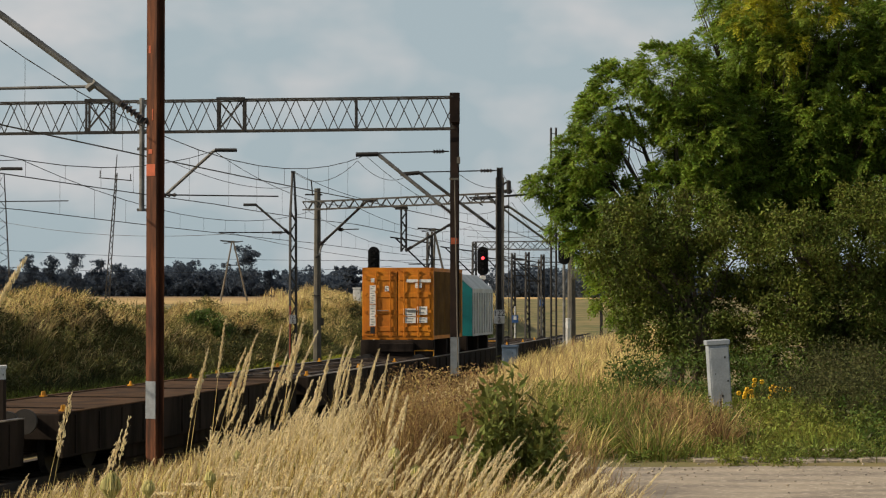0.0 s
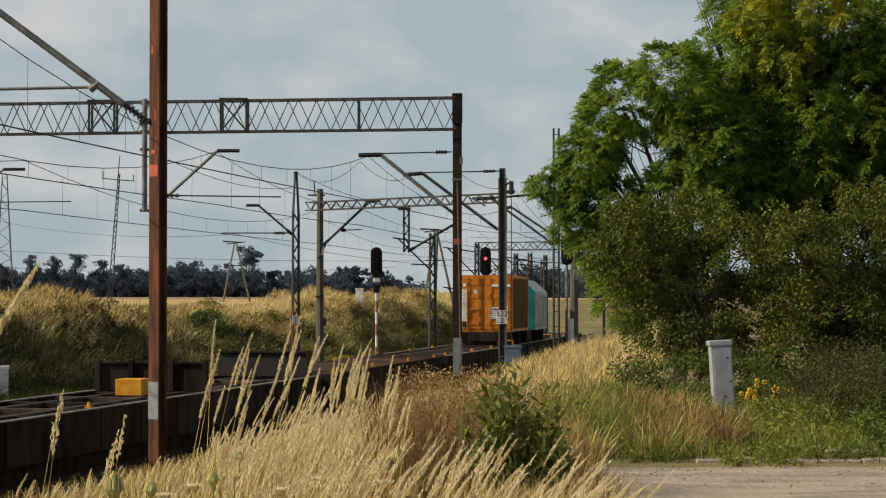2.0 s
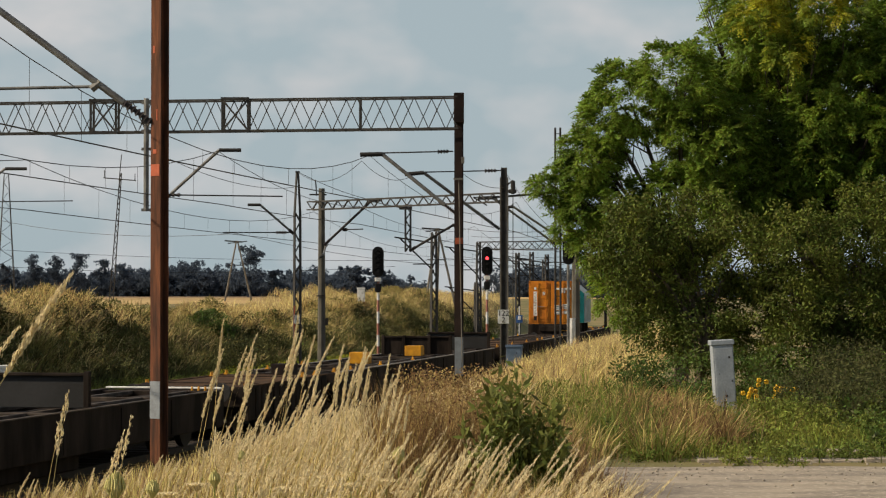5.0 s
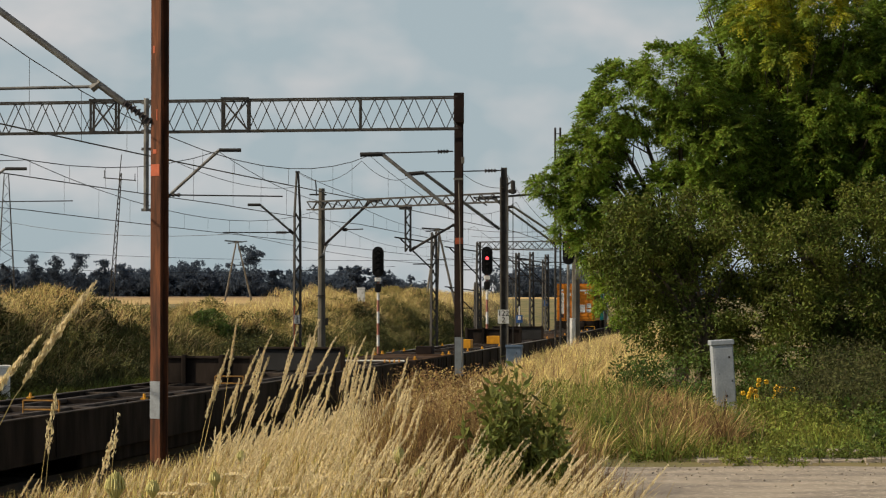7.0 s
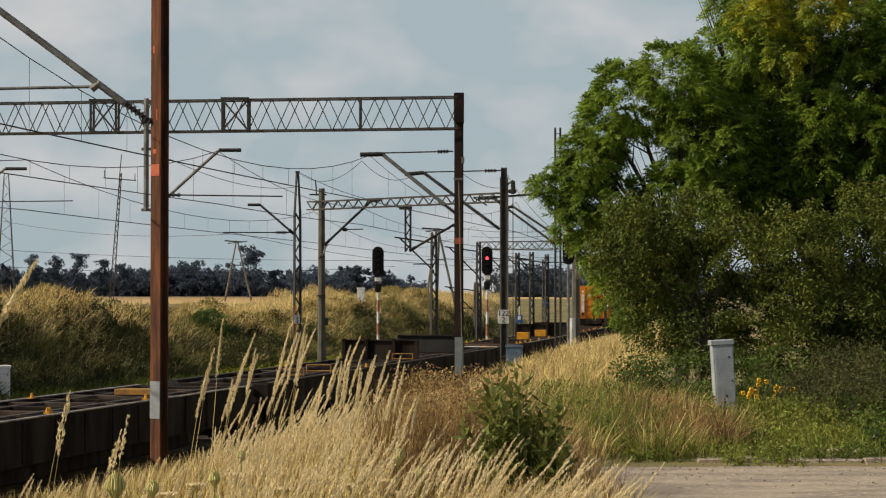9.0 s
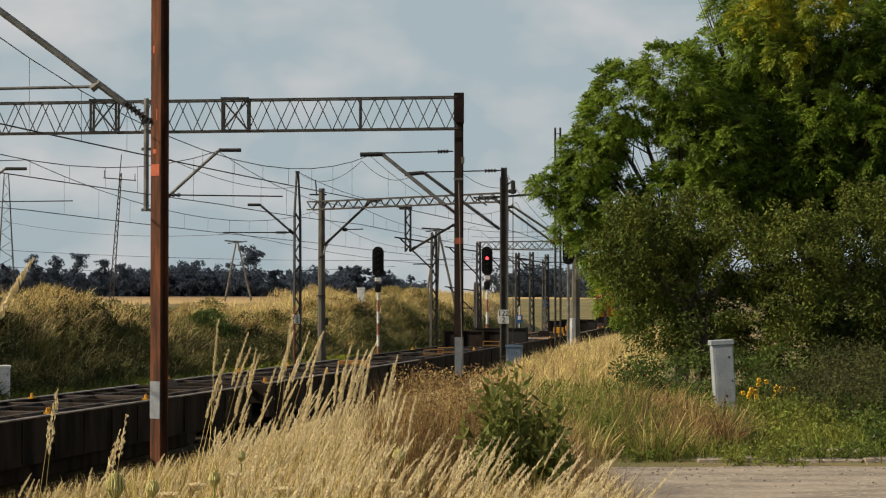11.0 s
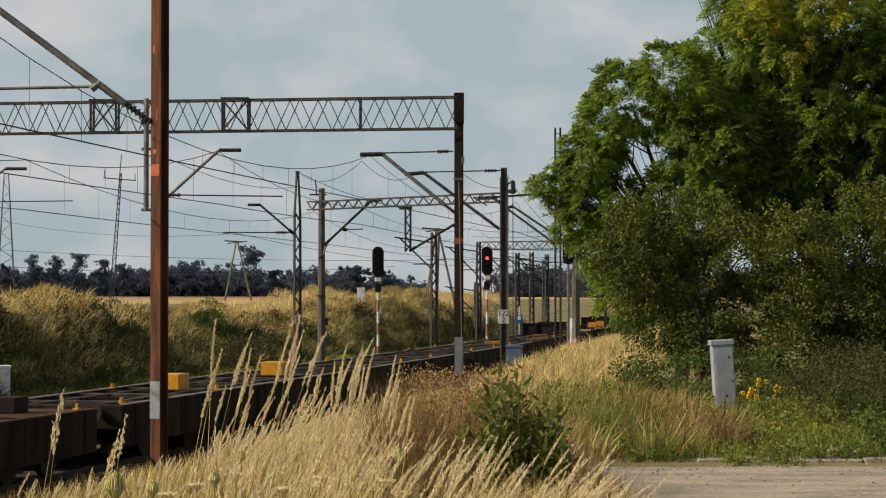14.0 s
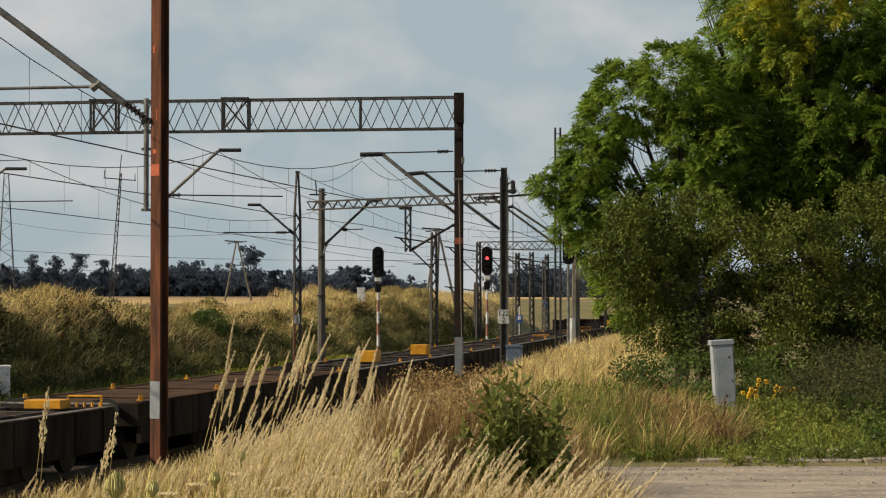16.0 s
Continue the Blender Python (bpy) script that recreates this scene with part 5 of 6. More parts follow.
def plants():
    # the near grass: a strip between the yard and the line
    def near(x, y):
        o = off(x, y)
        return (o > 4.4) & (x < 1.5 + 0.25 * np.sin(y * 1.7)) & ~((y < 24.5) & (x > 1.2))
    x, y, z = strew(31000, -6, 1.7, 10, 44, near)
    grass("straw_grass", "sun-bleached straw grass leaning in the wind", x, y, z, 0.12, 0.58, 0.011, 0.42, 0.35, 1.7, M_STRAW)
    x, y, z = strew(13000, -6, 1.7, 10, 44, near)
    grass("green_grass", "green blades among the straw", x, y, z, 0.15, 0.4, 0.011, 0.4, 0.3, 1.2, M_GRASS)
    x, y, z = strew(9000, -6, 1.7, 10, 44, near)
    grass("brown_stems", "brown dried stems among the straw", x, y, z, 0.2, 0.55, 0.010, 0.4, 0.3, 1.9, M_DRYWEED)
    def crest(x, y):
        return near(x, y) & (x > -0.115 * y) & ((x < -0.015 * y) | (y > 24)) & (off(x, y) > 6.0)
    x, y, z = strew(2300, -5, 1.0, 15, 40, crest)
    seeded("seeding_grass", "pale seeding grass heads leaning in the wind", x, y, z, 0.38, 0.78, 0.45, 0.2, 0.9, 0.0075, 80)
    # russet weeds at the corner of the yard
    x, y, z = strew(7000, -0.6, 1.45, 15, 27)
    grass("russet_weeds", "dry russet weeds at the corner of the yard", x, y, z, 0.25, 0.8, 0.008, 0.45, 1.2, 1.5, M_DRYWEED)
    x, y, z = strew(4800, -0.6, 0.6, 18, 21.5)
    grass("russet_bush", "tall tangled russet weeds gone to seed", x, y, z, 0.55, 1.36, 0.007, 0.35, 0.3, 1.8, M_DRYWEED)
    x, y, z = strew(700, -0.45, 0.6, 18, 21.5)
    v, f = leaf_cloud(np.stack([x, y, z + rng.uniform(0.4, 1.3, len(x))], 1), np.full(len(x), 0.09), 24, 0.014)
    tagged(sheet("russet_seed_heads", v, f, M_DRYWEED), "brown dried seed clusters on tangled weeds", "weeds", kind="stuff")
    x, y, z = strew(2600, 0.15, 1.3, 15.4, 16.8)
    grass("foot_straw", "tangled straw and russet stalks at the foot of the leafy weed", x, y, z, 0.25, 0.72, 0.007, 0.6, 0.5, 1.6, M_PALE)
    x, y, z = strew(1500, 0.1, 1.3, 15.2, 16.9)
    grass("foot_weeds", "olive and russet weeds at the foot of the leafy weed", x, y, z, 0.2, 0.62, 0.008, 0.6, 0.5, 2.0, M_DRYWEED)
    x, y, z = strew(1100, -0.9, 1.0, 14.6, 16.6)
    grass("foot_green", "thin green blades among the straw", x, y, z, 0.2, 0.55, 0.008, 0.5, 0.5, 2.0, M_GRASS)
    # golden grass on the shoulder of the cutting
    def shoulder(x, y):
        o = off(x, y)
        return (o > 4.5) & (o < 17) & (x < 1.6 + 0.135 * (y - 26))
    x, y, z = strew(85000, -4, 16, 40, 112, shoulder)
    grass("golden_grass", "dense golden dry grass on the cutting's shoulder", x, y, z, 0.2, 0.55, 0.013, 0.6, 0.5, 1.6, M_PALE)
    # green and brown herbs by the yard and under the trees
    x, y, z = strew(22000, 0.9, 10.5, 25.6, 44, lambda x, y: (x > 1.0 + 0.02 * (y - 25)) & (np.sin(x * 2.1 + y) + np.sin(y * 1.3 - x) > -1.2))
    thin = (y > 26.3) | (rng.uniform(0, 1, len(x)) < 0.35)
    thin &= (np.abs(x / y * 37.4 - 4.92) > 0.35) | (y < 30.5) | (y > 37.6)
    x, y, z = x[thin], y[thin], z[thin]
    grass("verge_grass", "mixed green verge grass along the yard", x, y, z, 0.08, 0.34, 0.016, 0.6, 0.8, 2.5, M_GRASS)
    x, y, z = strew(3000, 0.9, 10.5, 26, 42, lambda x, y: (np.sin(x * 1.7 - y * 0.6) > 0.1) & (np.abs(x / y * 37.4 - 4.92) > 0.35))
    grass("verge_straw", "brown and straw-coloured stalks in the verge", x, y, z, 0.2, 0.55, 0.008, 0.7, 0.6, 2.0, M_DRYWEED)
    x, y, z = strew(1600, 1.6, 4.2, 27, 42, lambda x, y: np.sin(x * 1.3 + y * 0.5) > 0.3)
    grass("verge_tall_straw", "pale straw stalks standing in the verge", x, y, z, 0.25, 0.65, 0.008, 0.7, 0.6, 2.0, M_PALE)
    x, y, z = strew(2300, 3.2, 10.5, 26.2, 41.5, lambda x, y: (np.sin(x * 2.3 + y * 0.8) > -0.7) & ~((np.abs(x - 4.85) < 0.75) & (y < 38.2)) & ((x > 4.0) | (y > 37)))
    v, f = leaf_cloud(np.stack([x, y, z + rng.uniform(0.03, 0.5, len(x)) * (smooth(26, 33, y) + 0.9 * smooth(36, 40, y))], 1), rng.uniform(0.14, 0.32, len(x)), 46, 0.036)
    tagged(sheet("verge_herbs", v, f, M_HERB), "leafy green herbs in front of the trees", "herbs", kind="stuff")
    x, y, z = strew(1100, 2.2, 3.9, 27, 35)
    grass("russet_patch", "russet dry stalks standing in the verge", x, y, z, 0.25, 0.65, 0.008, 0.6, 0.6, 2.0, M_DRYWEED)
    x, y, z = strew(5200, 1.6, 10.5, 25.8, 38, lambda x, y: (np.sin(x * 3.1 + y * 1.7) + np.sin(x * 1.1 - y * 2.3) > 0.1) & ~((np.abs(x - 4.8) < 0.55) & (y > 33.5) & (y < 37.6)))
    v, f = leaf_cloud(np.stack([x, y, z + rng.uniform(0.02, 0.14, len(x)) + 0.3 * rng.uniform(0, 1, len(x)) * smooth(27, 34, y)], 1), rng.uniform(0.08, 0.2, len(x)), 34, 0.028)
    tagged(sheet("low_herbs", v, f, M_GRASS), "low bright green herbs along the yard's edge", "herbs", kind="stuff")
    # the shade before the thicket is put into the weeds' dark colour
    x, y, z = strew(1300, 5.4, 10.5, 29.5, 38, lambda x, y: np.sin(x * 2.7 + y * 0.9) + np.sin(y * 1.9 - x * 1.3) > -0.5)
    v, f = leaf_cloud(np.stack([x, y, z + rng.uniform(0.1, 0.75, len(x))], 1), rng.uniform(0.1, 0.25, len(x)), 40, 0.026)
    tagged(sheet("brown_weeds", v, f, M_SHADEWEED), "tall brown-olive weeds before the thicket, shade in their colour", "weeds", kind="stuff")
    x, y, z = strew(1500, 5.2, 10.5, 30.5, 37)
    grass("brown_stalks", "dry brown stalks before the thicket, shade in their colour", x, y, z, 0.4, 0.95, 0.009, 0.4, 0.6, 2.5, M_SHADEWEED)
    x, y, z = strew(420, 1.9, 9, 24.6, 26.2, lambda x, y: np.sin(x * 3.7) + np.sin(x * 1.9 + 1) > 0.2)
    v, f = leaf_cloud(np.stack([x, y, 0.03 + rng.uniform(0, 0.16, len(x))], 1), rng.uniform(0.05, 0.13, len(x)), 30, 0.022)
    tagged(sheet("kerb_weeds", v, f, M_GRASS), "small green weeds growing over the kerb", "weeds", kind="stuff")
    x, y = np.concatenate([rng.normal(5.25, 0.28, 170), rng.normal(6.4, 0.22, 110), rng.normal(3.3, 0.3, 90)]), np.concatenate([rng.normal(31.5, 0.7, 170), rng.normal(30.5, 0.6, 110), rng.normal(30.0, 0.8, 90)])
    v, f = leaf_cloud(np.stack([x, y, land(x, y) + rng.uniform(0.05, 0.42, len(x))], 1), rng.uniform(0.06, 0.16, len(x)), 30, 0.026)
    tagged(sheet("bright_herbs", v, f, M_GRASS), "sunlit fresh green herbs in the verge", "herbs", kind="stuff")
    # grit and rubble along the broken edge of the yard
    n = 700
    x, y = np.where(rng.uniform(0, 1, n) < 0.55, rng.normal(1.5, 0.12, n), rng.uniform(1.5, 9, n)), rng.uniform(15, 25.4, n)
    y = np.where(x > 1.9, 25.2 - np.abs(rng.normal(0, 1.6, n)), y)
    r = rng.uniform(0.008, 0.035, n) * np.where(x > 1.9, 0.36, 1.0)
    corner = np.array([[a, b, c] for a in (-1, 1) for b in (-1, 1) for c in (-0.7, 0.7)])
    v = (np.stack([x, y, np.full(n, 0.035)], 1)[:, None] + (corner[None] + rng.normal(0, 0.25, (n, 8, 3))) * r[:, None, None]).reshape(-1, 3)
    f = (np.arange(n)[:, None, None] * 8 + np.array([[0, 1, 3, 2], [4, 6, 7, 5], [0, 4, 5, 1], [2, 3, 7, 6], [0, 2, 6, 4], [1, 5, 7, 3]])[None]).reshape(-1, 4)
    tagged(sheet("rubble", v, f, M_ASPHALT), "grit and broken stone along the yard's edge", "rubble", kind="stuff")
    # the bank on the far side
    x, y, z = along(11000, -14.5, -7.6, 50, 165)
    lump = np.maximum(0, wavy(x * 0.8, y * 0.6))
    k = np.stack([x, y, z + rng.uniform(0.0, 0.2, len(x)) + 0.95 * lump], 1)
    # brambles on the lower half carry the bank's shade in their colour
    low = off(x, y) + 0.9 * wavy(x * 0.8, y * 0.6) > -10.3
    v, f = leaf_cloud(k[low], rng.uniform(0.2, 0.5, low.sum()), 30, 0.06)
    tagged(sheet("bank_brambles", v, f, M_SHADEWEED), "olive-brown brambles on the lower half of the bank, shade in their colour", "brambles", kind="stuff")
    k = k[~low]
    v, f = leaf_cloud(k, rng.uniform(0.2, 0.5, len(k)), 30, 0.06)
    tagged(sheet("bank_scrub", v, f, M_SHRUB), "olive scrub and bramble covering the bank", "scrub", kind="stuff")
    x, y, z = along(260, -13.2, -8.0, 52, 150)
    x, y, z = np.repeat(x, 7) + rng.normal(0, 0.45, 1820), np.repeat(y, 7) + rng.normal(0, 0.7, 1820), np.repeat(z, 7)
    v, f = leaf_cloud(np.stack([x, y, z + rng.uniform(0.1, 0.85, 1820)], 1), rng.uniform(0.2, 0.45, 1820), 42, 0.05)
    tagged(sheet("bank_bushes", v, f, M_THORN), "low rounded brown-olive bushes on the bank", "bushes", kind="stuff")
    x, y, z = along(1500, -12.5, -8.5, 92, 130, lambda x, y: wavy(x * 0.7, y * 0.5) > 0.1)
    v, f = leaf_cloud(np.stack([x, y, z + rng.uniform(0.1, 0.6, len(x))], 1), rng.uniform(0.2, 0.5, len(x)), 30, 0.07)
    tagged(sheet("green_bushes", v, f, M_HERB), "fresh green bushes on the bank", "bushes", kind="stuff")
    x, y, z = along(42000, -14.5, -7.6, 50, 165)
    low = off(x, y) + 0.9 * wavy(x * 0.8, y * 0.6) > -10.3
    grass("bank_weeds", "dull olive weeds and grass over the bank", x[~low], y[~low], z[~low], 0.2, 0.6, 0.022, 0.7, 0.4, 2.0, M_SHRUB)
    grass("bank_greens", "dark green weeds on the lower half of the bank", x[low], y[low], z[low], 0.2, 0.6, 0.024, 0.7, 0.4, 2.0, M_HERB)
    x, y, z = along(95000, -18, -8.0, 50, 200, lambda x, y: off(x, y) < -10.4 - 0.8 * np.sin(y * 0.4 + x * 0.3) + 0.9 * rng.normal(0, 1, len(x)))
    grass("bank_grass", "dry golden grass along the top of the bank", x, y, z + 0.3 + 0.6 * np.maximum(0, wavy(x * 0.8, y * 0.6)), 0.2, 0.6, 0.02, 0.8, 0.4, 1.6, M_PALE)
    x, y, z = along(26000, -8.8, -5.6, 48, 150)
    grass("track_verge", "fresh green grass at the foot of the bank", x, y, z, 0.15, 0.45, 0.025, 0.6, 0.4, 2.0, M_GRASS)
    x, y, z = strew(1400, -10, -2, 74, 98, lambda x, y: (off(x, y) < -5.4) & (off(x, y) > -8.2))
    v, f = leaf_cloud(np.stack([x, y, z + 0.3], 1), np.full(len(x), 0.22), 16, 0.05)
    tagged(sheet("yellow_weeds", v, f, M_LEAFYELLOW), "bright yellow-green weeds beside the track", "weeds", kind="stuff")
    x, y, z = strew(420, -10.6, -8.6, 86, 91)
    v, f = leaf_cloud(np.stack([x, y, np.maximum(z, 0.2) + rng.uniform(0, 1.3, len(x)) * (1 - np.abs(x + 9.6) * 0.7)], 1), rng.uniform(0.15, 0.35, len(x)), 50, 0.06)
    tagged(sheet("dark_bush", v, f, M_HERB), "dark green bush on the bank's crest", "bush", kind="stuff")
    x, y, z = along(9000, -9.6, -6.2, 52, 76)
    grass("bank_foot_grass", "lush green grass at the foot of the bank", x, y, z, 0.25, 0.6, 0.022, 0.6, 0.4, 2.0, M_GRASS)
    x, y, z = along(16000, -13.8, -9.6, 50, 92, lambda x, y: off(x, y) + 1.0 * wavy(x * 1.1, y * 0.5 + 1) < -10.4)
    grass("bank_seed_grass", "tan seeding grass over the upper half of the bank", x, y, z + 0.25 + 0.6 * np.maximum(0, wavy(x * 0.8, y * 0.6)), 0.25, 0.6, 0.024, 0.8, 0.4, 1.4, M_PALE)
    x, y, z = along(3800, -13.5, -8.8, 50, 150, lambda x, y: off(x, y) + 0.9 * wavy(x * 1.1, y * 0.5 + 1) < -10.0)
    z = z + 0.15 + 0.75 * np.maximum(0, wavy(x * 0.8, y * 0.6))
    tussocks("bank_tussocks", "pale seeding grass tussocks on the upper bank", x, y, z, 34, 0.3, 0.3, 0.65, 0.032, M_PALE)
    x, y, z = along(1500, -11.5, -7.4, 50, 140)
    # these clumps take the same shade-dark colour
    tussocks("bank_nettles", "olive-brown weed clumps on the bank, shade in their colour", x, y, z + 0.1, 30, 0.35, 0.4, 0.8, 0.04, M_SHADEWEED)
    x, y, z = along(520, -11.8, -8.6, 50, 140)
    tussocks("bank_olive_clumps", "olive weed clumps lit on the bank", x, y, z + 0.35, 34, 0.4, 0.4, 0.8, 0.035, M_SHRUB)
    x, y, z = along(800, -10.6, -8.2, 50, 140)
    tussocks("slope_tussocks", "scattered pale grass tussocks on the bank's slope", x, y, z + 0.35, 20, 0.25, 0.3, 0.55, 0.03, M_PALE)
    # mounds of leafy herbs in the verge
    def mounds(name, label, n, x0, x1, y0, y1, r0, r1, tall, leaf, mat):
        x, y, z = strew(n, x0, x1, y0, y1, clear)
        m = len(x)
        i = np.repeat(np.arange(m), 16)
        d = rng.normal(0, 1, (len(i), 3))
        d /= np.linalg.norm(d, axis=1)[:, None]
        d[:, 2] = np.abs(d[:, 2])
        r = rng.uniform(r0, r1, m)[i]
        c = np.stack([x[i], y[i], z[i]], 1) + d * r[:, None] * np.array([1, 1, tall])
        v, f = leaf_cloud(c, r * 0.42, 42, leaf)
        tagged(sheet(name, v, f, mat), label, "herbs", kind="stuff")

    def clear(x, y):
        return (np.abs(x / y * 37.4 - 4.92) > 0.5) & ((x / y * 36.5 < 4.6) | (x / y * 36.5 > 6.3) | (y < 28.5))
    mounds("herb_mounds", "rounded clumps of dark green herbs in the verge", 46, 2.0, 9.5, 27, 36, 0.16, 0.34, 1.1, 0.03, M_HERB)
    mounds("weed_mounds", "rounded clumps of mid-green weeds in the verge", 40, 1.8, 9.5, 26.6, 34, 0.12, 0.28, 1.2, 0.026, M_WEED)
    mounds("bright_mounds", "sunlit fresh green herb clumps near the cabinet", 16, 3.6, 6.5, 28, 34, 0.12, 0.25, 1.0, 0.028, M_GRASS)
    mounds("thorn_mounds", "tall green bushes before the thicket in a shade-dark colour", 60, 5.9, 10.4, 32.5, 40, 0.3, 0.65, 1.6, 0.03, M_SHADEWEED)
    # tussocks on the shoulder and the verge
    x, y, z = strew(1700, -3, 14, 42, 100, shoulder)
    tussocks("shoulder_tussocks", "tall pale grass tussocks on the cutting's shoulder", x, y, z, 26, 0.3, 0.3, 0.7, 0.022, M_PALE)
    x, y, z = strew(420, -3, 14, 40, 80, lambda x, y: shoulder(x, y) & (x > 0.3 + 0.12 * (y - 26)))
    tussocks("shoulder_greens", "green and yellow grass clumps among the dry grass", x, y, z, 26, 0.3, 0.3, 0.65, 0.026, M_GRASS)
    x, y, z = strew(120, 1.3, 3.0, 26, 37)
    tussocks("verge_blades", "tall green blade clumps in the verge", x, y, z, 30, 0.18, 0.3, 0.75, 0.016, M_GRASS, 0.7)
    x, y, z = strew(130, 1.2, 4.0, 26.2, 36, clear)
    tussocks("verge_dry_clumps", "straw-coloured grass clumps in the verge", x, y, z, 28, 0.2, 0.3, 0.7, 0.014, M_STRAW, 0.8)
    x, y, z = strew(110, 2.6, 3.7, 27.5, 34)
    tussocks("verge_russet_clumps", "russet dock and grass clumps in the verge", x, y, z, 28, 0.2, 0.35, 0.75, 0.016, M_DRYWEED, 0.8)
    x, y, z = strew(200, 3.0, 10, 26.4, 35, clear)
    tussocks("verge_low_clumps", "green grass clumps along the slabs", x, y, z, 34, 0.2, 0.15, 0.4, 0.018, M_GRASS, 1.0)
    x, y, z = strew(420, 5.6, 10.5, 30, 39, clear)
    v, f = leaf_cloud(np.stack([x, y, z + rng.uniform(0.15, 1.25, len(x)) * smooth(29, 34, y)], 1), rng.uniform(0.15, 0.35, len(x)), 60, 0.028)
    tagged(sheet("thicket_edge", v, f, M_SHADEWEED), "leafy edge of the thicket with shade in its colour", "bushes", kind="stuff")
    # thin stalks beside the line
    x, y = rng.uniform(-0.2, -0.12, 110), rng.uniform(15.5, 26, 110)
    x = x * y
    seeded("sparse_stalks", "thin dull stalks along the edge of the cutting", x, y, land(x, y), 0.2, 0.48, 0.4, 0.2, 0.9, 0.005, 40)
    # woods on the horizon, their haze carried by the leaf colour
    for name, x0, x1, y0, h0, h1, n, gaps in (("far_woods", -330, -40, 900, 10, 15, 480, 0.0), ("far_woods", -60, 150, 620, 5, 9, 200, 0.35), ("far_woods", 20, 160, 480, 6, 9, 130, 0.2)):
        xs = rng.uniform(x0, x1, n)
        if gaps:
            xs = xs[np.sin(xs * 0.11 + y0) > -1 + 2 * gaps]
        hh = (h0 + (h1 - h0) * (0.5 + 0.5 * np.sin(xs * 0.071) * np.sin(xs * 0.023 + 1))) * rng.uniform(0.75, 1.1, len(xs))
        cs, rs = [], []
        for a, b in zip(xs, hh):
            for k in range(11):
                cs.append((a + rng.normal(0, 2.4), y0 + rng.uniform(-20, 20), 1.0 + b * (rng.uniform(0.05, 0.65) if k > 3 else rng.uniform(0.3, 0.95))))
                rs.append(rng.uniform(1.2, 2.6))
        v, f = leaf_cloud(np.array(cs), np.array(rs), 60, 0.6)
        tagged(sheet(name, v, f, M_FARHAZE), "dark line of woods on the horizon with haze in its colour", "woods", kind="stuff")
    for x, y, h, r in ((-54.5, 600.0, 14.8, 6.4), (-164, 860.0, 17.5, 3.4), (-176, 860.0, 14, 2.6), (-155.5, 860.0, 17, 3.0), (-146.5, 860.0, 18, 4.5), (-136.7, 860.0, 15.5, 3.5), (-47, 600.0, 8, 3), (-20.0, 470.0, 7.5, 4.5), (-13.5, 470.0, 6.5, 4), (-27, 470.0, 6, 3), (-128, 860, 14, 4)):
        t = thing("far_tree", x, y, 1.0, 0, "dark tree above the horizon woods with haze in its colour", "tree", "horizon trees")
        part("trunk", rod(bmesh.new(), (0, 0, 0), (0, 0, h * 0.8), 0.4, 0.15, 6), M_FARHAZE, t)
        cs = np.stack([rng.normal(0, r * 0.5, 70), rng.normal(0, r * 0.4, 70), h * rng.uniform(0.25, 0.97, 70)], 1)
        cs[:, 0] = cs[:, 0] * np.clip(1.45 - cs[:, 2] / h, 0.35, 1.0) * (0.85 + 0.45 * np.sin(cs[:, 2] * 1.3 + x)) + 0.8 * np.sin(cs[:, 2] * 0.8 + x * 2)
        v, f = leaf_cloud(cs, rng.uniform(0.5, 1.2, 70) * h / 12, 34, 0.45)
        sheet("crown", v, f, M_FARHAZE, t)


def leafy_weed(x, y, h, n, label):
    t = thing("weed_plant", x, y, float(land(x, y)), 0, label, "plant", "weeds by the yard")
    for k in range(n):
        a = rng.uniform(0, 6.28)
        tip = Vector((math.cos(a) * h * 0.17 * rng.uniform(0.2, 1.2), math.sin(a) * h * 0.17, h * rng.uniform(0.5, 1.0)))
        stem = part("stem", rod(bmesh.new(), (0, 0, 0), tip, 0.007, 0.003, 4), M_WEED, t)
        m = 26
        u = rng.uniform(0.48, 1.02, m)
        c = np.array(tip)[None] * u[:, None]
        d = rng.normal(0, 1, (m, 3)) + np.array([0, 0, 0.7])
        d /= np.linalg.norm(d, axis=1)[:, None]
        q = np.cross(d, rng.normal(0, 1, (m, 3)))
        q /= np.linalg.norm(q, axis=1)[:, None]
        ln = rng.uniform(0.07, 0.135, m)[:, None]
        v = np.stack([c, c + d * ln * 0.5 + q * ln * 0.17, c + d * ln, c + d * ln * 0.5 - q * ln * 0.17], 1).reshape(-1, 3)
        tagged(sheet("leaf_spray", v, np.arange(m * 4).reshape(-1, 4), M_WEED, stem), kind="stuff")


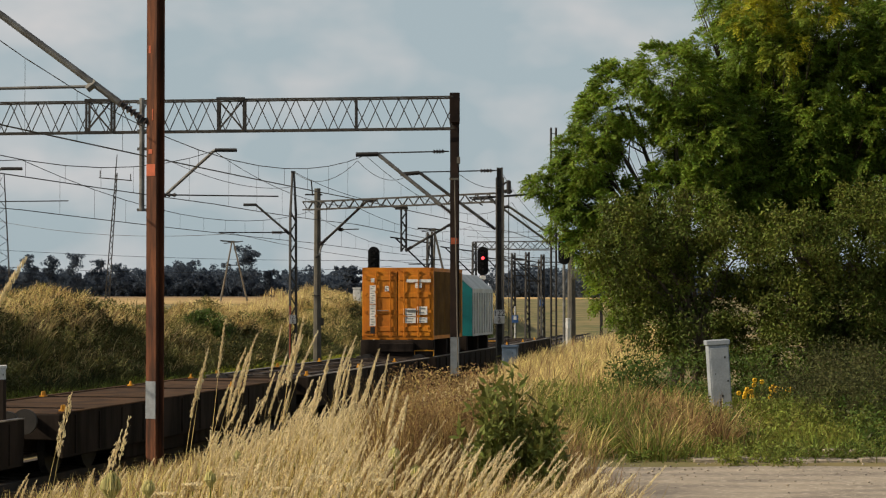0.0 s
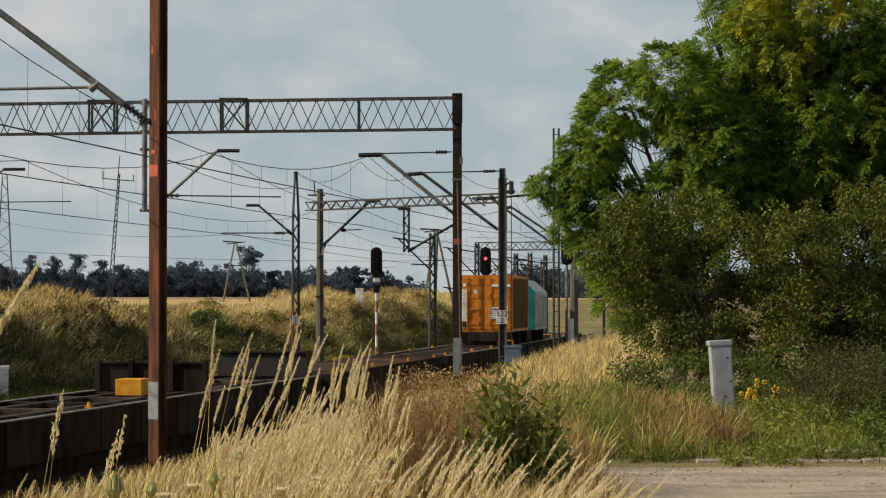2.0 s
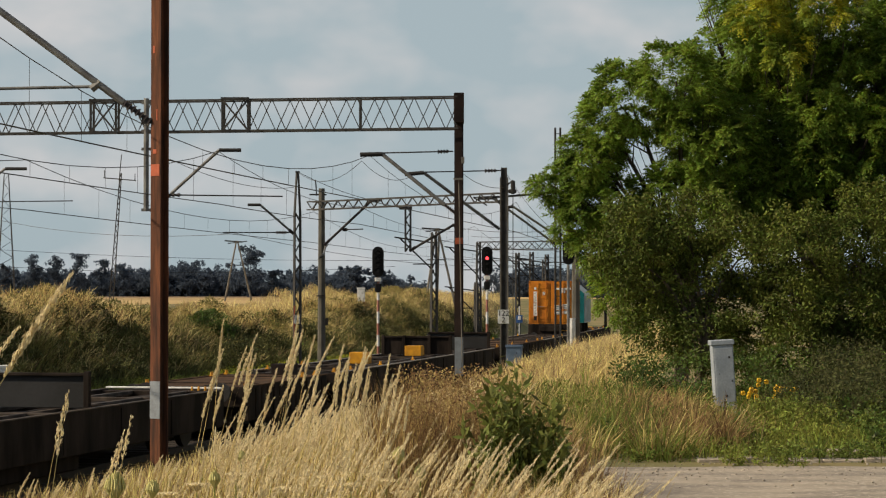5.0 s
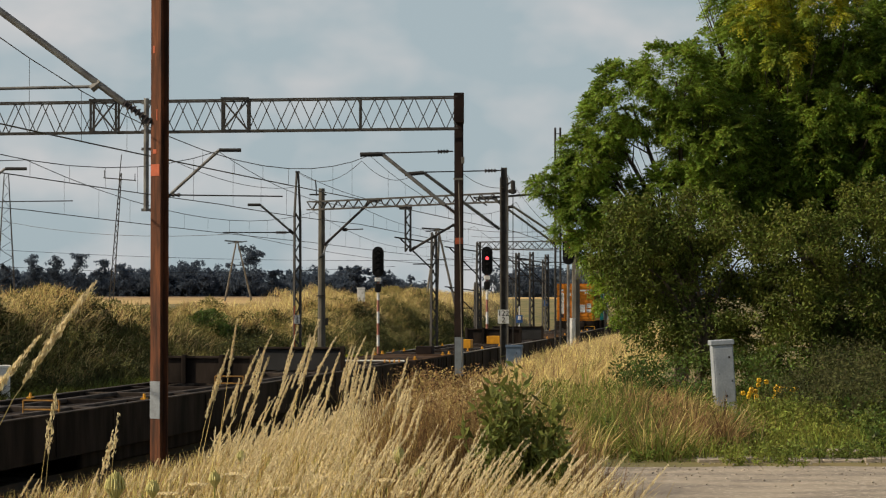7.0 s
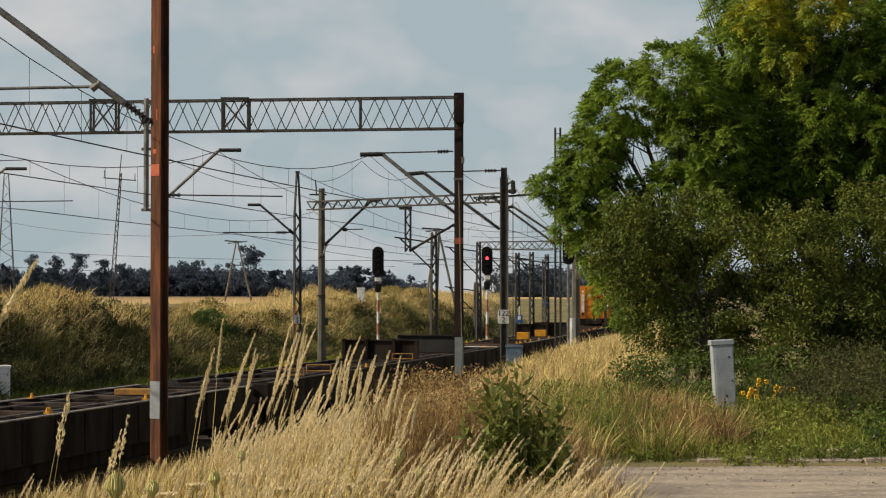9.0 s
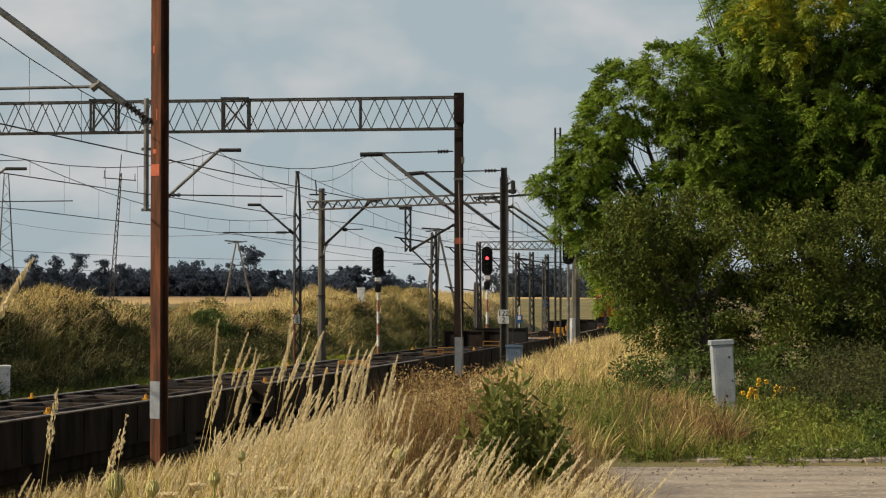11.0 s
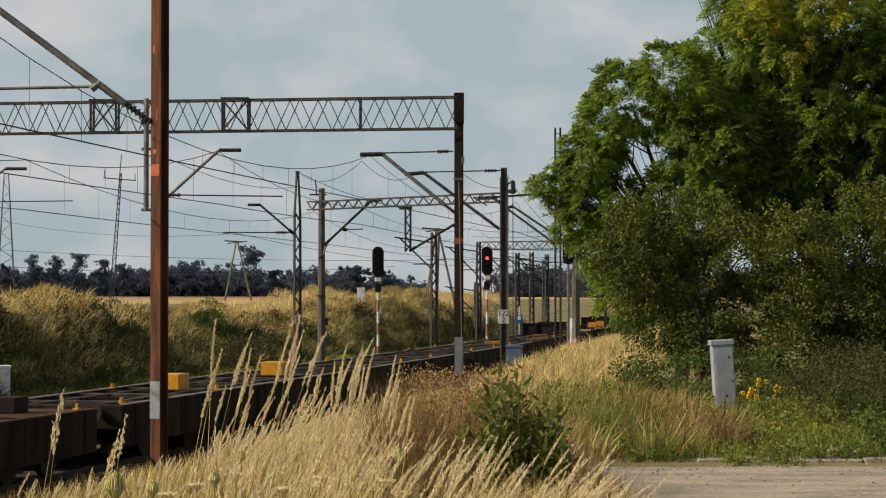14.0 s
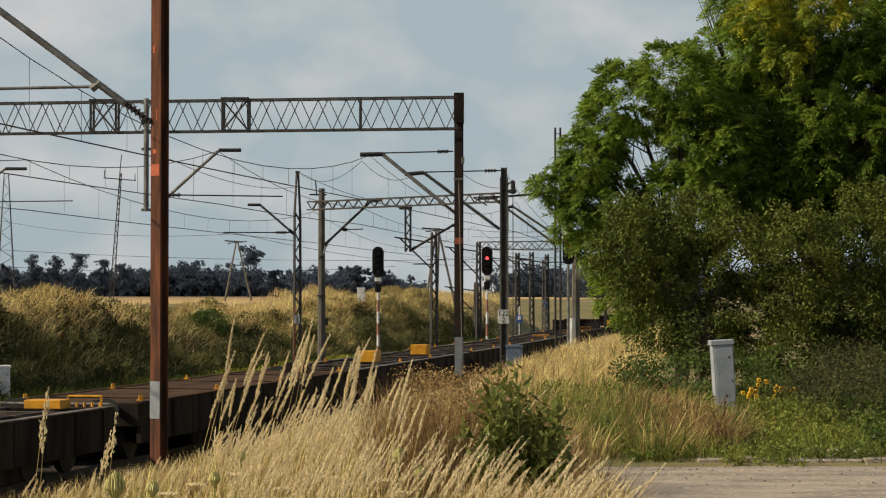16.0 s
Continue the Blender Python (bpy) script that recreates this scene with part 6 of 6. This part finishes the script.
def flowers():
    for x, y, z, n in ((5.273, 36.5, 0.36, 9), (5.389, 36.6, 0.5, 4), (5.754, 36.4, 0.44, 12), (5.821, 36.3, 0.4, 6)):
        t = thing("flowering_plant", x, y, float(land(x, y)), 0, "yellow-flowered weed in front of the thicket", "flower", "yellow flowers")
        st, fl = bmesh.new(), bmesh.new()
        for k in range(n):
            a, b, c = rng.normal(0, 0.08), rng.normal(0, 0.08), z + rng.normal(0, 0.07)
            rod(st, (0, 0, 0), (a, b, c), 0.006, 0.004, 4)
            for q in range(5):
                e = Vector((math.cos(q * 1.257), -0.4, math.sin(q * 1.257))) * 0.035
                rod(fl, (a, b, c), (a + e.x, b + e.y, c + e.z), 0.010, 0.024, 5)
        part("stems", st, M_GRASS, t)
        tagged(part("petals", fl, M_FLOWER, t, "yellow petals"), kind="stuff")
    for x, y, z, k, mat in ((-2.44, 16.0, 0.46, 1.4, M_WHITEFLOWER), (-2.16, 16.0, 0.49, 0.85, M_WHITEFLOWER), (-0.33, 16.0, 0.74, 0.8, M_WHITEFLOWER), (-0.17, 16.0, 0.62, 0.75, M_WHITEFLOWER), (-1.55, 16.5, 0.72, 0.55, M_WHITEFLOWER),
                            (-1.72, 16.2, 0.55, 0.8, M_WHITEFLOWER)):
        t = thing("wild_carrot", x, y, float(land(x, y)), 0, "closed wild carrot umbel among the straw", "flower", "wild carrot heads")
        part("stem", rod(bmesh.new(), (0, 0, 0), (0, 0, z), 0.006, 0.005, 5), M_GRASS, t)
        bm = bmesh.new()
        for i in range(60):
            a, q = i * 2.4, math.sqrt(i / 60)
            m = (math.cos(a) * 0.056 * q * k, math.sin(a) * 0.056 * q * k, z + (0.05 + 0.03 * q) * k)
            e = (math.cos(a) * 0.045 * q * k, math.sin(a) * 0.045 * q * k, z + (0.17 - 0.05 * q + rng.normal(0, 0.008)) * k)
            rod(bm, (0, 0, z), m, 0.004, 0.005, 4)
            rod(bm, m, e, 0.006, 0.007, 4)
        part("umbel", bm, mat, t, "olive-cream closed umbel")
    for x, y, z in ((-1.82, 15.9, 0.60), (-1.16, 15.8, 0.58), (-0.68, 15.9, 0.6), (-0.42, 15.9, 0.63), (-1.55, 16.1, 0.66), (-0.9, 16.3, 0.62), (-0.3, 15.8, 0.55), (-2.0, 15.7, 0.55)):
        t = thing("wild_carrot_bloom", x, y, float(land(x, y)), 0, "flat cream wild carrot bloom among the straw", "flower", "wild carrot blooms")
        part("stem", rod(bmesh.new(), (0, 0, 0), (0, 0, z - 0.05), 0.005, 0.004, 5), M_GRASS, t)
        bm = bmesh.new()
        for i in range(34):
            a, q = i * 2.4, math.sqrt(i / 34) * 0.085
            p = (math.cos(a) * q, math.sin(a) * q, z + 0.01 - 1.2 * q * q)
            rod(bm, (0, 0, z - 0.05), p, 0.002, 0.002, 3)
            rod(bm, p, (p[0], p[1], p[2] + 0.008), 0.011, 0.008, 6)
        part("umbel", bm, M_PLUME, t, "cream flat umbel")


SWAY = []


def tuft(x, y, n, h0, h1, spread, size, lean, count=34, part_h=0.3, swing=1.0, bend=None):
    """Tall seeding stalks on one root that rock in the wind."""
    z = float(land(x, y)) - 0.02
    xs, ys = rng.normal(0, spread, n), rng.normal(0, spread, n)
    h = rng.uniform(h0, h1, n)
    ln, a = h * lean * rng.uniform(0.5, 1.25, n), rng.normal(0.1, 0.35, n)
    if bend:
        ln, a = np.full(n, bend), np.zeros(n)
    zs = np.zeros(n)
    t = thing("grass_tuft", x, y, z, 0, "tall pale seeding grass stalks nodding in the wind", "grass", "nodding grass tufts")
    for k in range(n):
        q = slice(k, k + 1)
        v, f = blades(xs[q], ys[q], zs[q], h[q], np.full(1, 0.006), ln[q], a[q])
        stalk = sheet("stalk", v, f, M_STRAW, t)
        v, f = spikelets(xs[q], ys[q], zs[q], h[q], ln[q], a[q], count, size, part_h)
        tagged(sheet("seed_head", v, f, M_PLUME, stalk), kind="stuff")
    SWAY.append((t, x, y, z, swing))


def tufts():
    for i in range(46):
        y = rng.uniform(13.5, 24)
        u = rng.uniform(0, 1)
        x = (-0.12 + 0.105 * u + 0.04 * u ** 4) * y
        h = 0.5 + 0.6 * float(smooth(0.0, 0.45, u)) - 0.1 * u
        tuft(x, y, 9, h * 0.65, h * 1.1, 0.24, 0.0068, 0.24 + 0.2 * u, 150)
    for i in range(17):
        y = rng.uniform(13.6, 15.4)
        tuft(y * rng.uniform(-0.005, 0.062), y, 6, 0.55, 0.95, 0.16, 0.0068, 0.55, 150)
    for i in range(12):
        y = rng.uniform(14.5, 19)
        tuft(y * rng.uniform(-0.19, -0.13), y, 5, 0.4, 0.68, 0.2, 0.0068, 0.35, 110)
    # single tall stalks close to the eye
    tuft(-2.0, 7.0, 1, 2.2, 2.21, 0.0, 0.0072, 0.3, 480, 0.17, 0.0, 0.74)
    tuft(-2.17, 7.0, 1, 2.02, 2.03, 0.0, 0.0068, 0.3, 420, 0.17, 0.0, 0.74)
    tuft(-2.42, 13.0, 2, 1.25, 1.5, 0.1, 0.010, 0.12, 80, 0.25)
    tuft(-2.35, 15.0, 3, 1.0, 1.3, 0.12, 0.010, 0.2, 80, 0.25)
    for i in range(24):
        y = rng.uniform(15.5, 18.5)
        x = y * rng.uniform(-0.125, -0.03)
        top = 1.95 - 7.5 * abs(x / y + 0.088)
        tuft(x, y, 2, top * 0.66, top, 0.12, 0.0072, 0.22, 300, 0.24)


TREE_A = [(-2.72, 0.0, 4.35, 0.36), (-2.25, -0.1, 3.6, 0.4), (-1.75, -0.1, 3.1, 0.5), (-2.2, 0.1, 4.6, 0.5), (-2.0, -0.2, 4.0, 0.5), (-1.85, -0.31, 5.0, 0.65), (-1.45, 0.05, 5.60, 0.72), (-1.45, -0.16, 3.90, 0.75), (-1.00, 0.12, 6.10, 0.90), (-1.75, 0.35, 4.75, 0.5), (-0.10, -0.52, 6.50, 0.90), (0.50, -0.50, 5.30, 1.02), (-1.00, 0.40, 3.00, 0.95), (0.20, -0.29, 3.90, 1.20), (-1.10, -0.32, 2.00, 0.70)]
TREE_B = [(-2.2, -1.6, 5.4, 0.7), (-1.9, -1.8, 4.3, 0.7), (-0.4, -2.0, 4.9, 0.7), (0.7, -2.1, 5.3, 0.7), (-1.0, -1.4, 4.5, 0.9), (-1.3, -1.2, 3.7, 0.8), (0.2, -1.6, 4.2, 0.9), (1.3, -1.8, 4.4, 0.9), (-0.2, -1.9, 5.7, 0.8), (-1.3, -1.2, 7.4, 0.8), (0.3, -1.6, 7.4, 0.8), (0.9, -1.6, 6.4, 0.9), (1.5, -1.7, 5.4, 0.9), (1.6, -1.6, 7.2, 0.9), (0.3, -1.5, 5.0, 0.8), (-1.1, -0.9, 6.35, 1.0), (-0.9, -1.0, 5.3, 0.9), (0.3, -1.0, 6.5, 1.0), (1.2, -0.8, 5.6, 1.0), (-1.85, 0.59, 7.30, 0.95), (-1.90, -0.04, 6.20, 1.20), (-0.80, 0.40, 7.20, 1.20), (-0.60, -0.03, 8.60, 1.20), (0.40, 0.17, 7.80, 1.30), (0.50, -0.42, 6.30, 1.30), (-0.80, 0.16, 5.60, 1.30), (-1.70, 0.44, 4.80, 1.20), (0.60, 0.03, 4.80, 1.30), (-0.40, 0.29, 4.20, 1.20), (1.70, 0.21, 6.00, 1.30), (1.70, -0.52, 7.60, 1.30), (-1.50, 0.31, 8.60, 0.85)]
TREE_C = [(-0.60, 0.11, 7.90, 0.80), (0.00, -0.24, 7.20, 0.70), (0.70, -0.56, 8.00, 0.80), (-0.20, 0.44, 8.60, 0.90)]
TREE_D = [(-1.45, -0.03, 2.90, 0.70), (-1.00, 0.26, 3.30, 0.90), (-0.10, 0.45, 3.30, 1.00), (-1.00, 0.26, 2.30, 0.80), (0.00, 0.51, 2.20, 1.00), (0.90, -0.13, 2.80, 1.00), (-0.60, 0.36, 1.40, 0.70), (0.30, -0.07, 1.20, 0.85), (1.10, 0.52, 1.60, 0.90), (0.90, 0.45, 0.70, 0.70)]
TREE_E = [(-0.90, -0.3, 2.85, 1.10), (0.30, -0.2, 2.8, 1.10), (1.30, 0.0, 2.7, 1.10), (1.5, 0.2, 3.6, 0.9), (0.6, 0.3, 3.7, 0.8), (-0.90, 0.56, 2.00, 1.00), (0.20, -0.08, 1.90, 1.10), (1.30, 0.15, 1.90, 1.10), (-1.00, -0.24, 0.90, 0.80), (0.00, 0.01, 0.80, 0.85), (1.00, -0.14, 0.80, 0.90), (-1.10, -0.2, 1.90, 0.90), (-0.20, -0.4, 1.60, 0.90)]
trees()
plants()
for wx, wy, wh, wn_ in ((0.58, 17.0, 1.38, 36), (0.74, 16.9, 1.15, 32), (0.44, 17.1, 1.3, 10), (0.88, 16.8, 0.95, 18)):
    leafy_weed(wx, wy, wh, wn_, "leafy green weed at the corner of the yard")
leafy_weed(0.36, 16.9, 1.62, 10, "tall leafy green weed at the corner of the yard")
flowers()
tufts()


def motions():
    """The train rolls away; the signal's added plate slides from the red lamp to the green; grass nods."""
    for ob, start, lift, half in TRAIN:
        rows = []
        for k in range(33):
            t = k * 0.5
            rows.append((t, on_line(start + SPEED * t, lift, half)))
        walk(ob, rows)
    up, down = pose(0, -0.30, UPPER), pose(0, -0.30, LOWER)
    walk(BLIND, [(0, down), (5.2, down), (5.4, up), (16, up)])
    gusts = ((0, -2.3), (0.6, -1.6), (1.2, -2.6), (1.8, -1.1), (2.4, -1.8), (2.7, 0.2), (3, -0.3), (3.6, -2.8), (4, -2.3), (4.2, 0.1), (5.2, 1.6), (6.3, 3.2), (6.5, 2.3), (6.9, 4), (7.1, 2.5), (7.5, -0.3), (7.7, -0.6), (7.9, 4.2), (8.1, 3.6), (8.3, 0.9), (8.5, 3), (8.7, 5), (8.9, -0.3), (9.2, -2.3), (10.2, -1), (11.5, -2.6), (12, 0.2), (12.6, -3), (12.9, -2.8), (13.2, 0), (13.5, -2.7), (14, -6), (14.4, 1.8), (14.7, -3.4), (15, 1.8), (15.3, 0.5), (15.6, -3), (16, -6))
    for i, (ob, x, y, z, swing) in enumerate(SWAY):
        if not swing:
            walk(ob, [(t, pose(x, y, z, 0, a, 0)) for t, a in gusts])
            continue
        rows = []
        for k in range(41):
            t = k * 0.4
            a = swing * (2.6 * math.sin(t * 2.1 + x * 1.3 + i * 0.15) + 1.3 * math.sin(t * 3.7 + i))
            rows.append((t, pose(x, y, z, 0.4 * a, a, 0)))
        walk(ob, rows)


UPPER, LOWER = 6.05 - 0.3, 6.05 - 0.3 - 0.82 / 3


motions()
